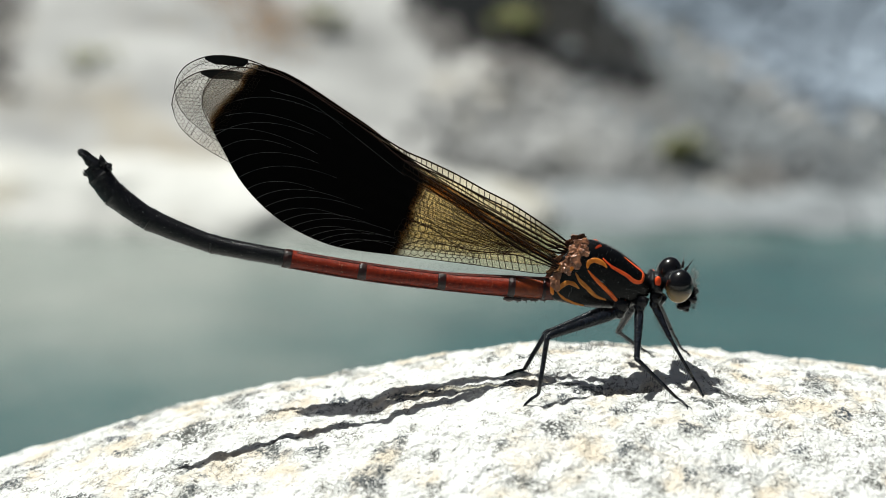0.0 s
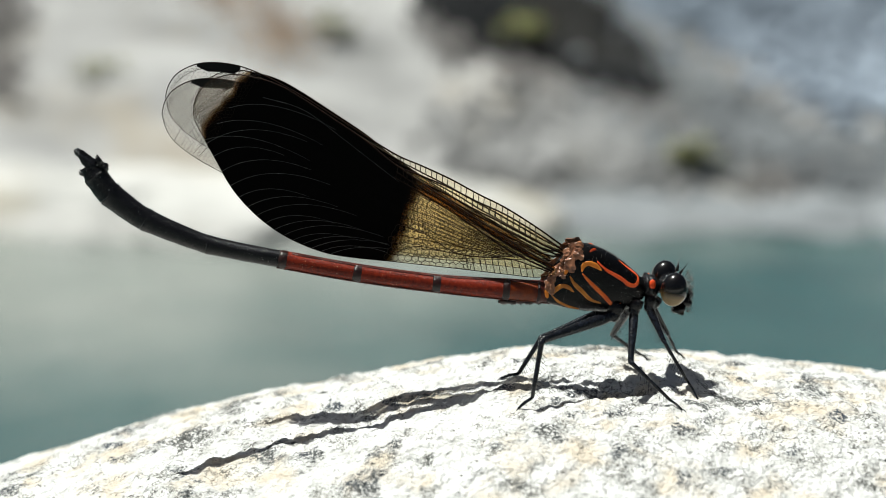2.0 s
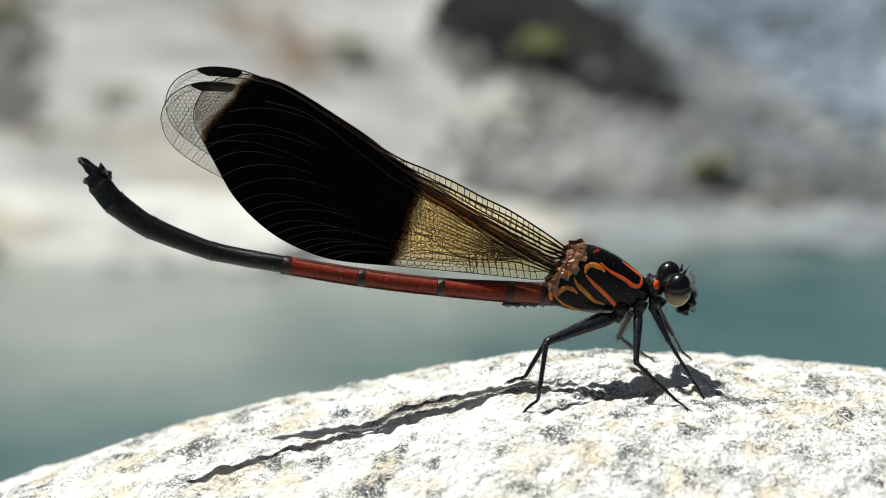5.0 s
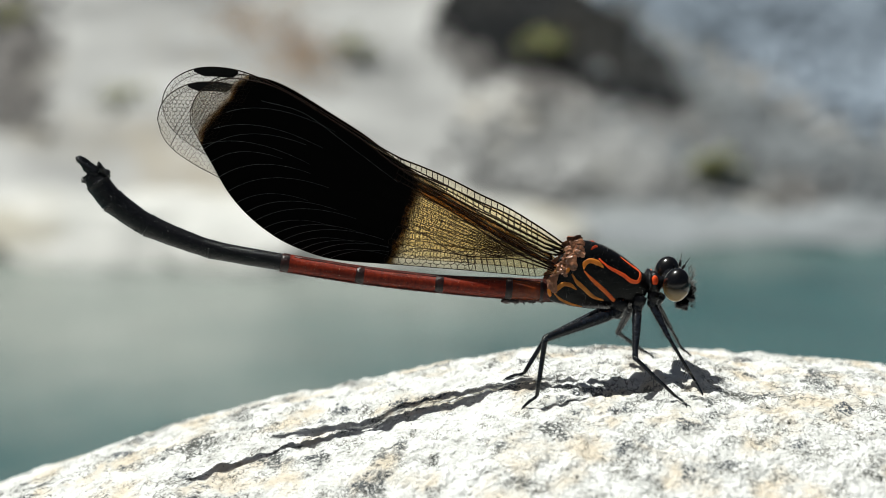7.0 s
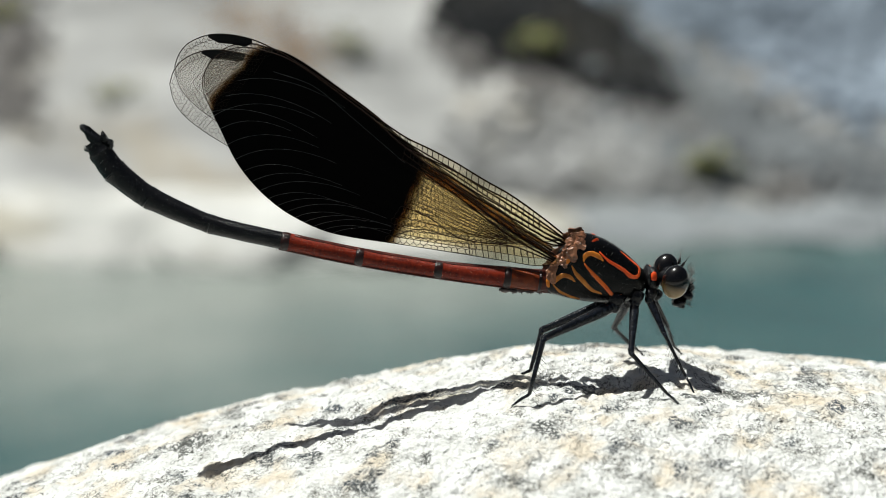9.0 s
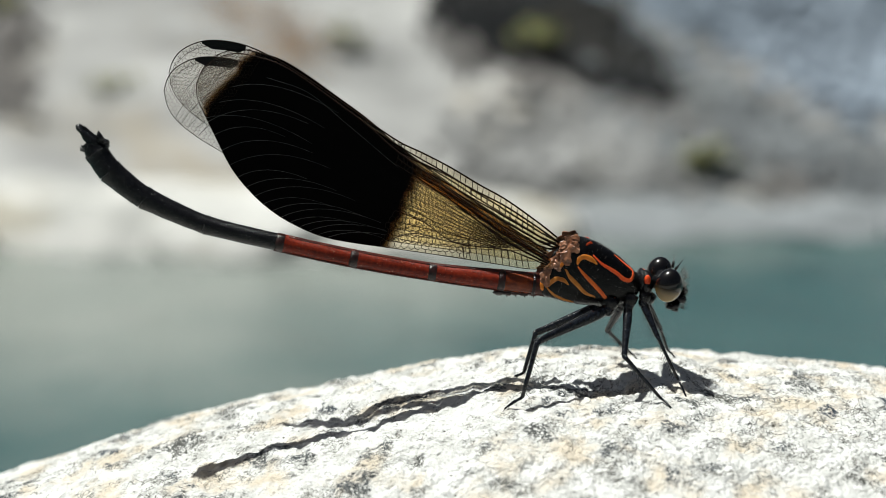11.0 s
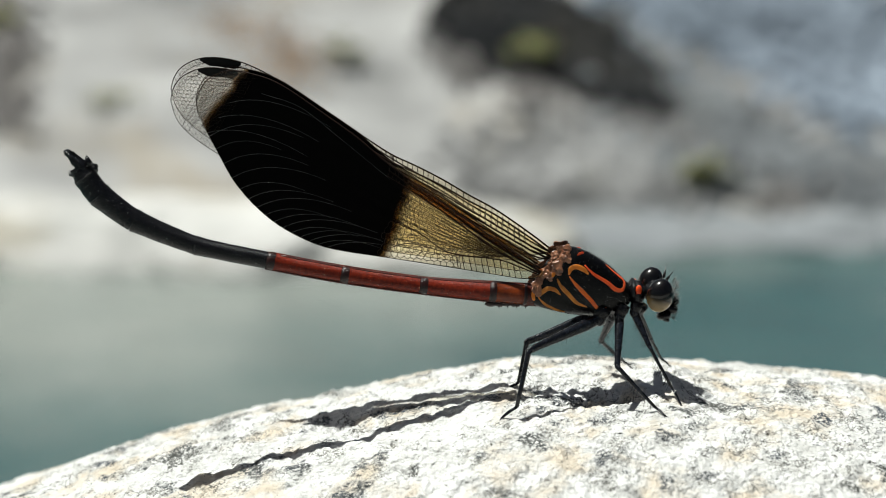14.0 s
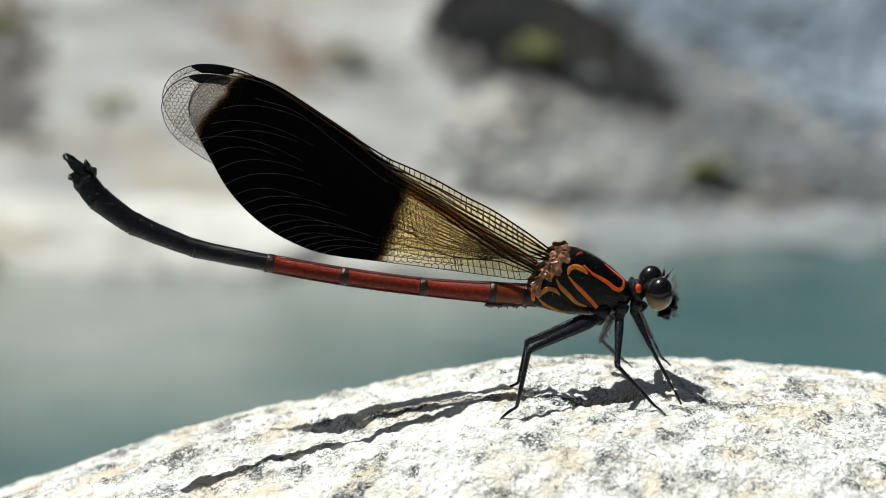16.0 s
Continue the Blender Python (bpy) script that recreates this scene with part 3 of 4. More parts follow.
def thorax_side(x, z):
    """Half width of the thorax at a place on its side."""
    xs = [s[0] for s in THORAX]
    low, high, half = (np.interp(x, xs, [s[k] for s in THORAX]) for k in (1, 2, 3))
    q = min(abs(z - (low + high) / 2) / max((high - low) / 2, 0.01), 1.0)
    return half * (1 - q ** 2.4) ** (1 / 2.4)


def build_thorax():
    bm = bmesh.new()
    rings = []
    xs = np.linspace(THORAX[0][0], THORAX[-1][0], 40)
    cols = [s[0] for s in THORAX]
    for x in xs:
        low, high, half = (float(np.interp(x, cols, [s[k] for s in THORAX])) for k in (1, 2, 3))
        ring = []
        for k in range(28):
            a = 2 * math.pi * k / 28
            c, s = math.cos(a), math.sin(a)
            y = half * math.copysign(abs(c) ** (2 / 2.4), c)
            z = (low + high) / 2 + (high - low) / 2 * math.copysign(abs(s) ** (2 / 2.4), s)
            w = 1 + 0.02 * noise.noise(Vector((x * 1.6, y, z * 1.6)))
            ring.append(bm.verts.new((x, y * w, z)))
        rings.append(ring)
    for p, q in zip(rings, rings[1:]):
        for k in range(28):
            j = (k + 1) % 28
            bm.faces.new((p[k], q[k], q[j], p[j]))
    bm.faces.new(rings[0])
    bm.faces.new(rings[-1][::-1])
    bmesh.ops.smooth_vert(bm, verts=bm.verts, factor=0.4, use_axis_x=True, use_axis_y=True, use_axis_z=True)
    return body_part("thorax", bm, "thorax", fly, "velvet-black thorax")


# side stripes, in mm: colour, half width, line
STRIPES = (
    ("vermilion", 0.17, ((0.15, 2.62), (0.89, 1.94), (2.17, 1.18), (2.96, 0.57), (3.61, 0.35), (3.95, 0.63), (3.97, 1.08), (3.33, 1.63), (2.71, 2.12), (2.20, 2.52))),
    ("orange", 0.19, ((-1.21, 1.73), (-1.06, 2.26), (-0.56, 2.45), (0.04, 2.25), (0.53, 1.85))),
    ("amber_stripe", 0.15, ((-1.16, 1.58), (-0.61, 0.97), (0.15, 0.24), (0.93, -0.51), (1.59, -1.21), (2.18, -1.41), (2.41, -1.19))),
    ("ochre", 0.16, ((-2.22, 1.29), (-1.73, 0.55), (-1.07, -0.07), (-0.30, -0.77), (0.63, -1.18))),
    ("ochre", 0.17, ((-1.81, -0.14), (-2.30, 0.26), (-2.88, 0.33), (-3.35, -0.07), (-3.67, -0.62))),
    ("ochre", 0.13, ((-3.67, -0.62), (-2.96, -1.20), (-2.20, -1.53), (-1.16, -1.90))),
    ("orange", 0.16, ((-2.65, 1.26), (-2.41, 1.77), (-2.22, 1.93))),
    ("vermilion", 0.13, ((-0.50, 3.39), (-0.11, 3.49), (0.16, 3.49))),
)


def build_stripes(thorax):
    for colour, half, line in STRIPES:
        for side in (-1, 1):
            pts = [Vector((p.x, side * (thorax_side(p.x, p.z) + 0.0), p.z)) for p in spread(line, 5)]
            n = len(pts)
            bm = bmesh.new()
            radii = [half * 1.28 * (0.28 + 0.72 * min(1, 4 * k / n, 4 * (n - 1 - k) / n)) for k in range(n)]
            tube(bm, pts, radii, 10, 0.15)
            body_part("stripe", bm, colour, thorax, "%s side stripe" % {"vermilion": "vermilion", "orange": "orange", "ochre": "dull orange", "amber_stripe": "orange-red"}[colour])


def build_down(thorax):
    """Short fine hairs over the thorax, thickest on its underside and neck."""
    rng = random.Random(21)
    bm = bmesh.new()
    for _ in range(240):
        x = rng.uniform(-3.6, 4.6)
        cols = [st[0] for st in THORAX]
        low, high = (float(np.interp(x, cols, [st[k] for st in THORAX])) for k in (1, 2))
        z = low + (high - low) * rng.random() ** 1.6
        side = rng.choice((-1, 1))
        root = Vector((x, side * thorax_side(x, z), z))
        way = Vector((rng.uniform(-0.3, 0.6), side * rng.uniform(0.2, 1.0), (z - (low + high) / 2) * 0.5 + rng.uniform(-0.3, 0.3))).normalized()
        rod_ends(bm, root, root + way * rng.uniform(0.2, 0.5), 0.012, 0.004, 3)
    body_part("hair_fringe", bm, "hair", thorax, "sparse fine pale hairs")


def build_sclerites(thorax):
    for k, ((x, z), rx, rz) in enumerate((((-1.63, 3.7), 0.8, 0.5), ((-2.25, 3.09), 0.6, 0.55), ((-1.58, 3.21), 0.5, 0.6), ((-2.05, 2.35), 0.75, 0.7), ((-2.66, 2.41), 0.45, 0.5), ((-3.22, 1.57), 0.7, 0.5), ((-3.52, 0.97), 0.5, 0.5), ((-3.63, 0.21), 0.75, 0.75), ((-2.8, 1.5), 0.45, 0.5))):
        for side in (-1, 1):
            bm = bmesh.new()
            bmesh.ops.create_icosphere(bm, subdivisions=3, radius=1.0)
            y = max(thorax_side(x, z), 0.9)
            off = Vector((k * 5.3, 2, k * 1.7))
            for v in bm.verts:
                n = v.co.copy()
                out = 1 + 0.45 * noise.noise(Vector((n.x, 0, n.z)) * 2.6 + off)
                fold = 0.22 * abs(noise.noise(Vector((n.x * 2.2, n.z * 2.2, 0)) + off)) + 0.10 * abs(noise.noise(Vector((n.x * 4.5, n.z * 4.5, 3)) + off)) - 0.08 * (n.x * n.x + n.z * n.z)
                v.co = Vector((n.x * rx * out * 1.05, side * fold + n.y * 0.07, n.z * rz * out * 1.05))
            bm.transform(Matrix.Translation((x, side * (y + 0.0), z)) @ Euler((0.25 * side, 0.6 * math.sin(k * 2.1), 0.25 * math.cos(k * 1.7))).to_matrix().to_4x4())
            body_part("wing_base", bm, "brown", thorax, "crumpled brown wing-base plate", False)


def build_head():
    head_at = (7.1, 0, -0.1)
    bm = bmesh.new()
    ball(bm, head_at, (1.0, 1.9, 1.15), 24, 16)
    ball(bm, (8.03, 0, -0.38), (0.75, 1.2, 1.05), 20, 12, 0.2, 1)
    tube(bm, [Vector((4.54, 0, -0.05)), Vector((5.56, 0, -0.07)), Vector((6.84, 0, -0.09))], [0.8, 0.55, 0.6], 14)
    head = body_part("head", bm, "black", fly, "black head on a thin neck", at=head_at)

    def under(name, bm, material, label=""):
        bm.transform(Matrix.Translation(-Vector(head_at)))
        return body_part(name, bm, material, head, label)

    for side in (-1, 1):
        bm = bmesh.new()
        c = Vector((7.02, -2.2, 0.24))
        c.y = side * 2.1
        ball(bm, (0, 0, 0), (1.2, 1.1, 1.52), 40, 28)
        eye = body_part("eye", bm, "eye", head, "glossy black compound eye, smoky brown below with light off the rock painted in")
        eye.location = (c - Vector(head_at)) * MM
        eye.rotation_euler = (0, radians(8), 0)
        base = Vector((7.67, -0.9, 1.28)) if side < 0 else Vector((7.91, 0.9, 1.11))
        tip = Vector((8.32, -1.4, 2.58)) if side < 0 else Vector((8.17, 1.4, 2.6))
        bm = bmesh.new()
        tube(bm, [base, base.lerp(tip, 0.35), base.lerp(tip, 0.4), tip], [0.14, 0.11, 0.05, 0.02], 6)
        under("antenna", bm, "bristle", "thin black antenna")
    bm = bmesh.new()
    for k, (c, r) in enumerate((((8.57, 0, -1.28), (0.6, 1.0, 0.55)), ((7.98, 0, -2.11), (0.6, 0.9, 0.45)), ((8.86, 0, -0.76), (0.35, 0.8, 0.5)), ((8.22, -0.4, -2.42), (0.28, 0.3, 0.22)))):
        ball(bm, c, r, 16, 10, 0.5, k)
    under("mouthparts", bm, "black", "bristly black mouthparts")
    rng = random.Random(5)
    bm = bmesh.new()
    for _ in range(170):
        a = Vector((8.13, 0, -0.38)) + Vector((0, rng.uniform(-1.0, 1.0), rng.uniform(-2.0, 1.5)))
        way = Vector((rng.uniform(0.3, 1.0), rng.uniform(-0.5, 0.5), rng.uniform(-0.5, 0.9)))
        root = a + Vector((0.55, 0, 0))
        rod_ends(bm, root, root + way.normalized() * rng.uniform(0.35, 0.85), 0.018, 0.006, 3)
    under("face_fringe", bm, "hair", "short pale face bristles")
    # the neck shield with its orange spot
    bm = bmesh.new()
    ball(bm, (5.31, 0, -0.17), (0.75, 1.25, 1.15), 20, 14, 0.15, 3)
    ball(bm, (4.89, 0, 0.16), (0.4, 1.3, 1.0), 20, 12, 0.15, 4)
    neck = body_part("prothorax", bm, "black", fly, "small black neck shield")
    for side in (-1, 1):
        bm = bmesh.new()
        c = Vector((5.28, -1.1, 0.39))
        c.y *= side
        ball(bm, c, (0.30, 0.22, 0.48), 14, 10)
        body_part("spot", bm, "vermilion", neck, "oval vermilion spot")


# abdomen rings from thorax to tail, in mm: x, z, half height
RINGS = (((-3.06, -0.62), 1.0), ((-4.68, -0.59), 0.95), ((-7.51, -0.38), 0.92), ((-13.64, 0.16), 0.76), ((-20.61, 1.12), 0.76), ((-27.11, 2.32), 0.76), ((-33.78, 3.72), 0.80), ((-39.04, 5.93), 0.98), ((-41.97, 8.17), 1.08), ((-43.13, 9.82), 1.0), ((-43.67, 10.62), 0.74))
COLOURS = ("dusky", "amber_red", "red", "red", "red", "black", "black", "black", "black", "black")
ROOT = Vector((RINGS[0][0][0], 0, RINGS[0][0][1]))


def build_abdomen():
    line = spread([r[0] for r in RINGS], 10)
    bm = bmesh.new()
    inner = [float(np.interp(i, [10 * k for k in range(len(RINGS))], [r[1] for r in RINGS])) * 0.93 for i in range(100)]
    tube(bm, line[:100], inner, 16, 0.95)
    whole = body_part("abdomen", bm, "black", fly, "long slender abdomen, red in front and black behind, tail raised", at=ROOT)
    rng = random.Random(9)
    for k in range(len(RINGS) - 1):
        pts = [p - ROOT for p in line[k * 10:k * 10 + 11]]
        # each ring is nearly straight, so that the line breaks a little at the joints
        pts = [p.lerp(pts[0].lerp(pts[-1], j / 10), 0.45) for j, p in enumerate(pts)]
        r0, r1 = RINGS[k][1], RINGS[k + 1][1]
        radii = []
        for j in range(11):
            f = j / 10
            r = r0 + (r1 - r0) * f
            swell = 0.03 * math.exp(-((f - 0.0) / 0.05) ** 2) + 0.08 * math.exp(-((f - 1.0) / 0.08) ** 2) - 0.02 * math.exp(-((f - 0.13) / 0.08) ** 2)
            radii.append(r * (1 + swell))
        bm = bmesh.new()
        tube(bm, pts, radii, 18, 0.95, False)
        for v in bm.verts:
            v.co += Vector((0, 0.02, 0.02)) * noise.noise(v.co * 2.2)
        seg = body_part("segment", bm, COLOURS[k], whole, {"red": "brick-red abdomen ring", "dusky": "dusky red-brown abdomen ring", "amber_red": "orange-brown abdomen ring"}.get(COLOURS[k], "black abdomen ring"))
        if 1 <= k <= 5:
            bm = bmesh.new()
            joint = [pts[0] + (pts[1] - pts[0]) * f for f in (-0.55, -0.15, 0.5, 0.85)]
            tube(bm, joint, [r0 * 0.98, r0 * 1.10, r0 * 1.08, r0 * 0.98], 18, 0.95)
            body_part("joint", bm, "dusk", whole, "dark ring between segments")
        if 5 <= k <= 8:
            bm = bmesh.new()
            joint = [pts[0] + (pts[1] - pts[0]) * f for f in (-0.10, 0.0, 0.06, 0.14)]
            tube(bm, joint, [r0 * 0.97, r0 * 1.03, r0 * 1.03, r0 * 0.97], 18, 0.95)
            body_part("joint", bm, "ash", whole, "thin ash-grey ring between segments")
    # dusky line along the back of the red rings
    bm = bmesh.new()
    back = [line[i] - ROOT + Vector((0, 0, 1)) * (float(np.interp(i, [10 * k for k in range(len(RINGS))], [r[1] for r in RINGS])) - 0.08) for i in range(8, 50)]
    tube(bm, back, [0.16 for _ in back], 8, 2.2)
    body_part("back_line", bm, "dusky", whole, "dusky line along the back")
    # dark belly edge with its fringe; the underside's shade is coloured in too
    bm = bmesh.new()
    belly = [line[i] - ROOT - Vector((0, 0, 1)) * (float(np.interp(i, [10 * k for k in range(len(RINGS))], [r[1] for r in RINGS])) - 0.10) for i in range(2, 52)]
    tube(bm, belly, [0.18 for _ in belly], 8, 2.6)
    for i, p in enumerate(belly):
        for j in range(2):
            q = p + Vector((rng.uniform(-0.2, 0.2), rng.uniform(-0.3, 0.1), -0.1))
            rod_ends(bm, q, q + Vector((-0.05, 0, -0.17)), 0.03, 0.008, 4)
    body_part("belly_line", bm, "dusky", whole, "dark ragged belly edge, its shade painted in")
    bm = bmesh.new()
    for u in range(5):
        ball(bm, Vector((-1.7 - 0.75 * u, 0, -0.78 - 0.05 * (u % 2))), (0.55, 0.45, 0.30), 10, 8, 0.5, u)
    for u in range(4):
        q = Vector((-1.6 - 0.8 * u, -0.2, -1.0))
        rod_ends(bm, q, q + Vector((0.05, 0, -0.30)), 0.09, 0.01, 5)
    body_part("belly_lobe", bm, "dusk", whole, "dark lobe with small spikes under the first rings")
    bm = bmesh.new()
    ball(bm, Vector((-0.95, -0.82, 0.08)), (0.30, 0.16, 0.46), 14, 10, 0.2, 3)
    body_part("spot", bm, "orange", whole, "orange spot on the side of the first ring")
    # tail claspers: blunt ragged prongs above, short hooks below
    end = Vector((RINGS[-1][0][0], 0, RINGS[-1][0][1])) - ROOT
    for side in (-1, 1):
        bm = bmesh.new()
        p = [end + Vector((0.75, side * 0.38, -0.45)), end + Vector((0.25, side * 0.46, 0.10)), end + Vector((-0.20, side * 0.48, 0.55)), end + Vector((-0.62, side * 0.36, 0.98)), end + Vector((-0.95, side * 0.24, 1.22)), end + Vector((-1.12, side * 0.16, 1.32))]
        tube(bm, p, [0.40, 0.36, 0.31, 0.27, 0.30, 0.14], 12, 0.85)
        for v in bm.verts:
            v.co += Vector((1, 1, 1)) * 0.14 * noise.noise(v.co * 3.1)
        body_part("clasper", bm, "black", whole, "blunt ragged black tail clasper")
        bm = bmesh.new()
        p = [end + Vector((0.45, side * 0.30, -0.75)), end + Vector((-0.25, side * 0.40, -0.72)), end + Vector((-0.62, side * 0.36, -0.62)), end + Vector((-0.74, side * 0.30, -0.35))]
        tube(bm, p, [0.34, 0.22, 0.13, 0.05], 10, 0.8)
        for v in bm.verts:
            v.co += Vector((1, 0.5, 1)) * 0.10 * noise.noise(v.co * 4.3)
        body_part("lower_clasper", bm, "ash", whole, "short grey lower clasper")
        bm = bmesh.new()
        p = [end + Vector((0.95, side * 0.3, 0.10)), end + Vector((0.78, side * 0.34, 0.62)), end + Vector((0.70, side * 0.30, 0.92))]
        tube(bm, p, [0.34, 0.17, 0.04], 8, 0.8)
        body_part("tail_spike", bm, "black", whole, "small spike on the last ring")
    for q, r in (((-43.45, 9.25), 0.50), ((-42.95, 8.55), 0.46), ((-42.55, 10.55), 0.42), ((-41.62, 8.75), 0.40), ((-40.0, 5.75), 0.40)):
        bm = bmesh.new()
        c = Vector((q[0], 0, q[1])) - ROOT
        ball(bm, c, (r, r * 1.2, r * 0.9), 18, 12, 0.9, q[0])
        body_part("tail_knob", bm, "black", whole, "ragged black knob at the tail end")
    bm = bmesh.new()
    for k in range(260):
        p = line[rng.randrange(12, 95)] - ROOT
        a = rng.uniform(0, 6.28)
        d = Vector((rng.uniform(-0.5, 0.1), math.cos(a), math.sin(a)))
        q = p + Vector((0, math.cos(a), math.sin(a))) * 0.74
        rod_ends(bm, q, q + d * 0.22, 0.014, 0.005, 3)
    body_part("hair_fringe", bm, "hair", whole, "sparse pale hairs")
    return whole


# ---- wings: each flat in its own plane, hinge at the origin ----
FORE_HINGE, HIND_HINGE = Vector((-2.52, -1, 3.14)), Vector((-3.39, -1, 1.66))
FORE_LEAD = ((-2.53, 3.25), (-4.63, 4.60), (-7.74, 6.36), (-10.29, 7.46), (-12.84, 8.66), (-15.38, 9.66), (-17.54, 10.42), (-19.93, 11.66), (-22.97, 13.38), (-27.41, 15.78), (-30.85, 17.23), (-33.33, 17.69), (-35.59, 17.52), (-37.37, 16.65), (-38.27, 15.54), (-38.63, 14.33))
FORE_TRAIL = ((-2.67, 2.89), (-4.64, 2.49), (-8.61, 2.25), (-13.6, 2.24), (-18.61, 2.8), (-23.64, 4.1), (-28.64, 6.36), (-32.86, 8.95), (-35.35, 10.28), (-37.27, 11.62), (-38.23, 12.87), (-38.63, 14.33))
HIND_LEAD = ((-3.39, 1.95), (-5.64, 3.18), (-8.63, 4.96), (-12.61, 7.43), (-17.56, 10.63), (-20.02, 12.55), (-22.47, 14.16), (-27.38, 17.12), (-30.33, 17.98), (-32.32, 18.1), (-34.09, 17.39), (-35.08, 16.38), (-35.62, 15.12))
HIND_TRAIL = ((-3.38, 1.23), (-5.11, 0.93), (-7.6, 1.08), (-12.6, 1.43), (-17.62, 1.74), (-21.65, 1.96), (-24.17, 2.32), (-26.69, 3.21), (-28.69, 4.3), (-30.68, 5.92), (-32.39, 7.94), (-33.82, 10.56), (-35, 12.82), (-35.56, 14.17), (-35.62, 15.12))
BAND_IN = ((-15.48, 8.49), (-17.87, 1.68))
BAND_OUT = ((-30.5, 17.53), (-34.94, 11.86))


def side_of(line, x, z):
    """Distance past a line across the wing, towards the tip."""
    (ax, az), (bx, bz) = line
    n = Vector((bz - az, -(bx - ax))).normalized()
    if n.x > 0:
        n = -n
    return (x - ax) * n.x + (z - az) * n.y


def wing_meshes(lead, trail, hinge, hind):
    top, low = spread(lead, 6), spread(trail, 6)
    tip = lead[-1][0]
    tx, tz = [p.x for p in top][::-1], [p.z for p in top][::-1]
    lx, lz = [p.x for p in low][::-1], [p.z for p in low][::-1]
    root = max(lead[0][0], trail[0][0])
    n, rows = 90, 24
    us = np.linspace(0, 1, n)
    xs = root + (tip - root) * np.sin(us * math.pi / 2) ** 1.15

    def place(x, f):
        a, b = float(np.interp(x, tx, tz)), float(np.interp(x, lx, lz))
        z = a + (b - a) * f
        along = (root - x) / (root - tip)
        y = 0.25 * math.sin(math.pi * min(f, 1)) * math.sin(math.pi * along) + 0.05 * math.sin(f * 40) * (1 - along)
        return Vector((x - hinge.x, y, z - hinge.z))

    bm = bmesh.new()
    uv = bm.loops.layers.uv.new("wing")
    cross = bm.loops.layers.uv.new("width")
    grid = [[bm.verts.new(place(x, f)) for f in np.linspace(0, 1, rows)] for x in xs]
    for i in range(n - 1):
        for j in range(rows - 1):
            bm.faces.new((grid[i][j], grid[i + 1][j], grid[i + 1][j + 1], grid[i][j + 1]))
    for face in bm.faces:
        for loop in face.loops:
            x, z = loop.vert.co.x + hinge.x, loop.vert.co.z + hinge.z
            loop[uv].uv = (0.5 + side_of(BAND_IN, x, z) / 40, 0.5 + side_of(BAND_OUT, x, z) / 40)
            z0, z1 = float(np.interp(x, tx, tz)), float(np.interp(x, lx, lz))
            loop[cross].uv = ((z - z0) / min(z1 - z0, -0.05), (root - x) / (root - tip))
    bm.transform(Matrix.Scale(MM, 4))
    film = bpy.data.meshes.new("membrane")
    bm.to_mesh(film)
    bm.free()

    # veins, in the wing's plan; depth from the membrane
    bm = bmesh.new()
    rng = random.Random(3 if hind else 4)

    def edge(x, f):
        return Vector((x, float(np.interp(x, tx, tz)) * (1 - f) + float(np.interp(x, lx, lz)) * f))

    def inside(p):
        return tip < p.x < root and float(np.interp(p.x, lx, lz)) < p.y < float(np.interp(p.x, tx, tz))

    def on(p):
        z0, z1 = float(np.interp(p.x, tx, tz)), float(np.interp(p.x, lx, lz))
        return place(p.x, min(max((p.y - z0) / min(z1 - z0, -0.02), 0.0), 1.0))

    def vein(line, r0, r1=None, sides=5):
        n = len(line)
        r1 = r0 if r1 is None else r1
        if n > 1:
            tube(bm, [on(p) for p in line], [r0 + (r1 - r0) * k / (n - 1) for k in range(n)], sides)

    def curve(points, count=40):
        """Even steps along a smooth line."""
        raw = spread(points, 8)
        run = np.concatenate([[0], np.cumsum([(q - p).length for p, q in zip(raw, raw[1:])])])
        return [Vector((float(np.interp(d, run, [p.x for p in raw])), float(np.interp(d, run, [p.z for p in raw])))) for d in np.linspace(0, run[-1], count)]

    def rungs(a, b, step, r, keep=None, slant=0.0, least=0.10):
        """Cross veins between two long veins with the same number of stations."""
        length = sum((q - p).length for p, q in zip(a, a[1:]))
        d = step * rng.uniform(0.3, 0.9)
        while d < length:
            u = d / length * (len(a) - 1)
            v = min(max(u + slant + rng.uniform(-0.25, 0.25), 0), len(a) - 1.001)
            p, q = a[int(u)].lerp(a[min(int(u) + 1, len(a) - 1)], u % 1), b[int(v)].lerp(b[min(int(v) + 1, len(b) - 1)], v % 1)
            if (p - q).length > least and (keep is None or keep(p.lerp(q, 0.5))):
                vein([p, q], r, r, 4)
            d += step * rng.uniform(0.82, 1.2)

    def comb(where, cell, r):
        """Irregular six-sided cells wherever the test holds."""
        rows = {}
        for j in range(-4, int(26 / cell)):
            for i in range(-2, int(60 / cell)):
                c = Vector((-40 + i * cell + (j % 2) * cell / 2, j * cell * 0.866))
                if not inside(c) or not where(c):
                    continue
                for k in range(6):
                    ang = math.pi / 3 * k + math.pi / 6
                    w = [c + Vector((math.cos(t), math.sin(t))) * cell * 0.577 for t in (ang, ang + math.pi / 3)]
                    key = tuple(sorted((round(p.x * 40), round(p.y * 40)) for p in w))
                    rows[key] = w
        for w in rows.values():
            ends = []
            for p in w:
                h = Vector((round(p.x * 20) * 1.7, round(p.y * 20) * 2.3, 5.0))
                q = p + Vector((noise.noise(h * 0.37), noise.noise(h * 0.41 + Vector((9, 0, 0))))) * cell * 0.26
                ends.append(q if inside(q) else edge(min(max(q.x, tip + 0.05), root - 0.05), 1.0 if q.y < edge(min(max(q.x, tip), root), 0.5).y else 0.0))
            vein(ends, r, r, 4)

    def past(line, p):
        return side_of(line, p.x, p.y)

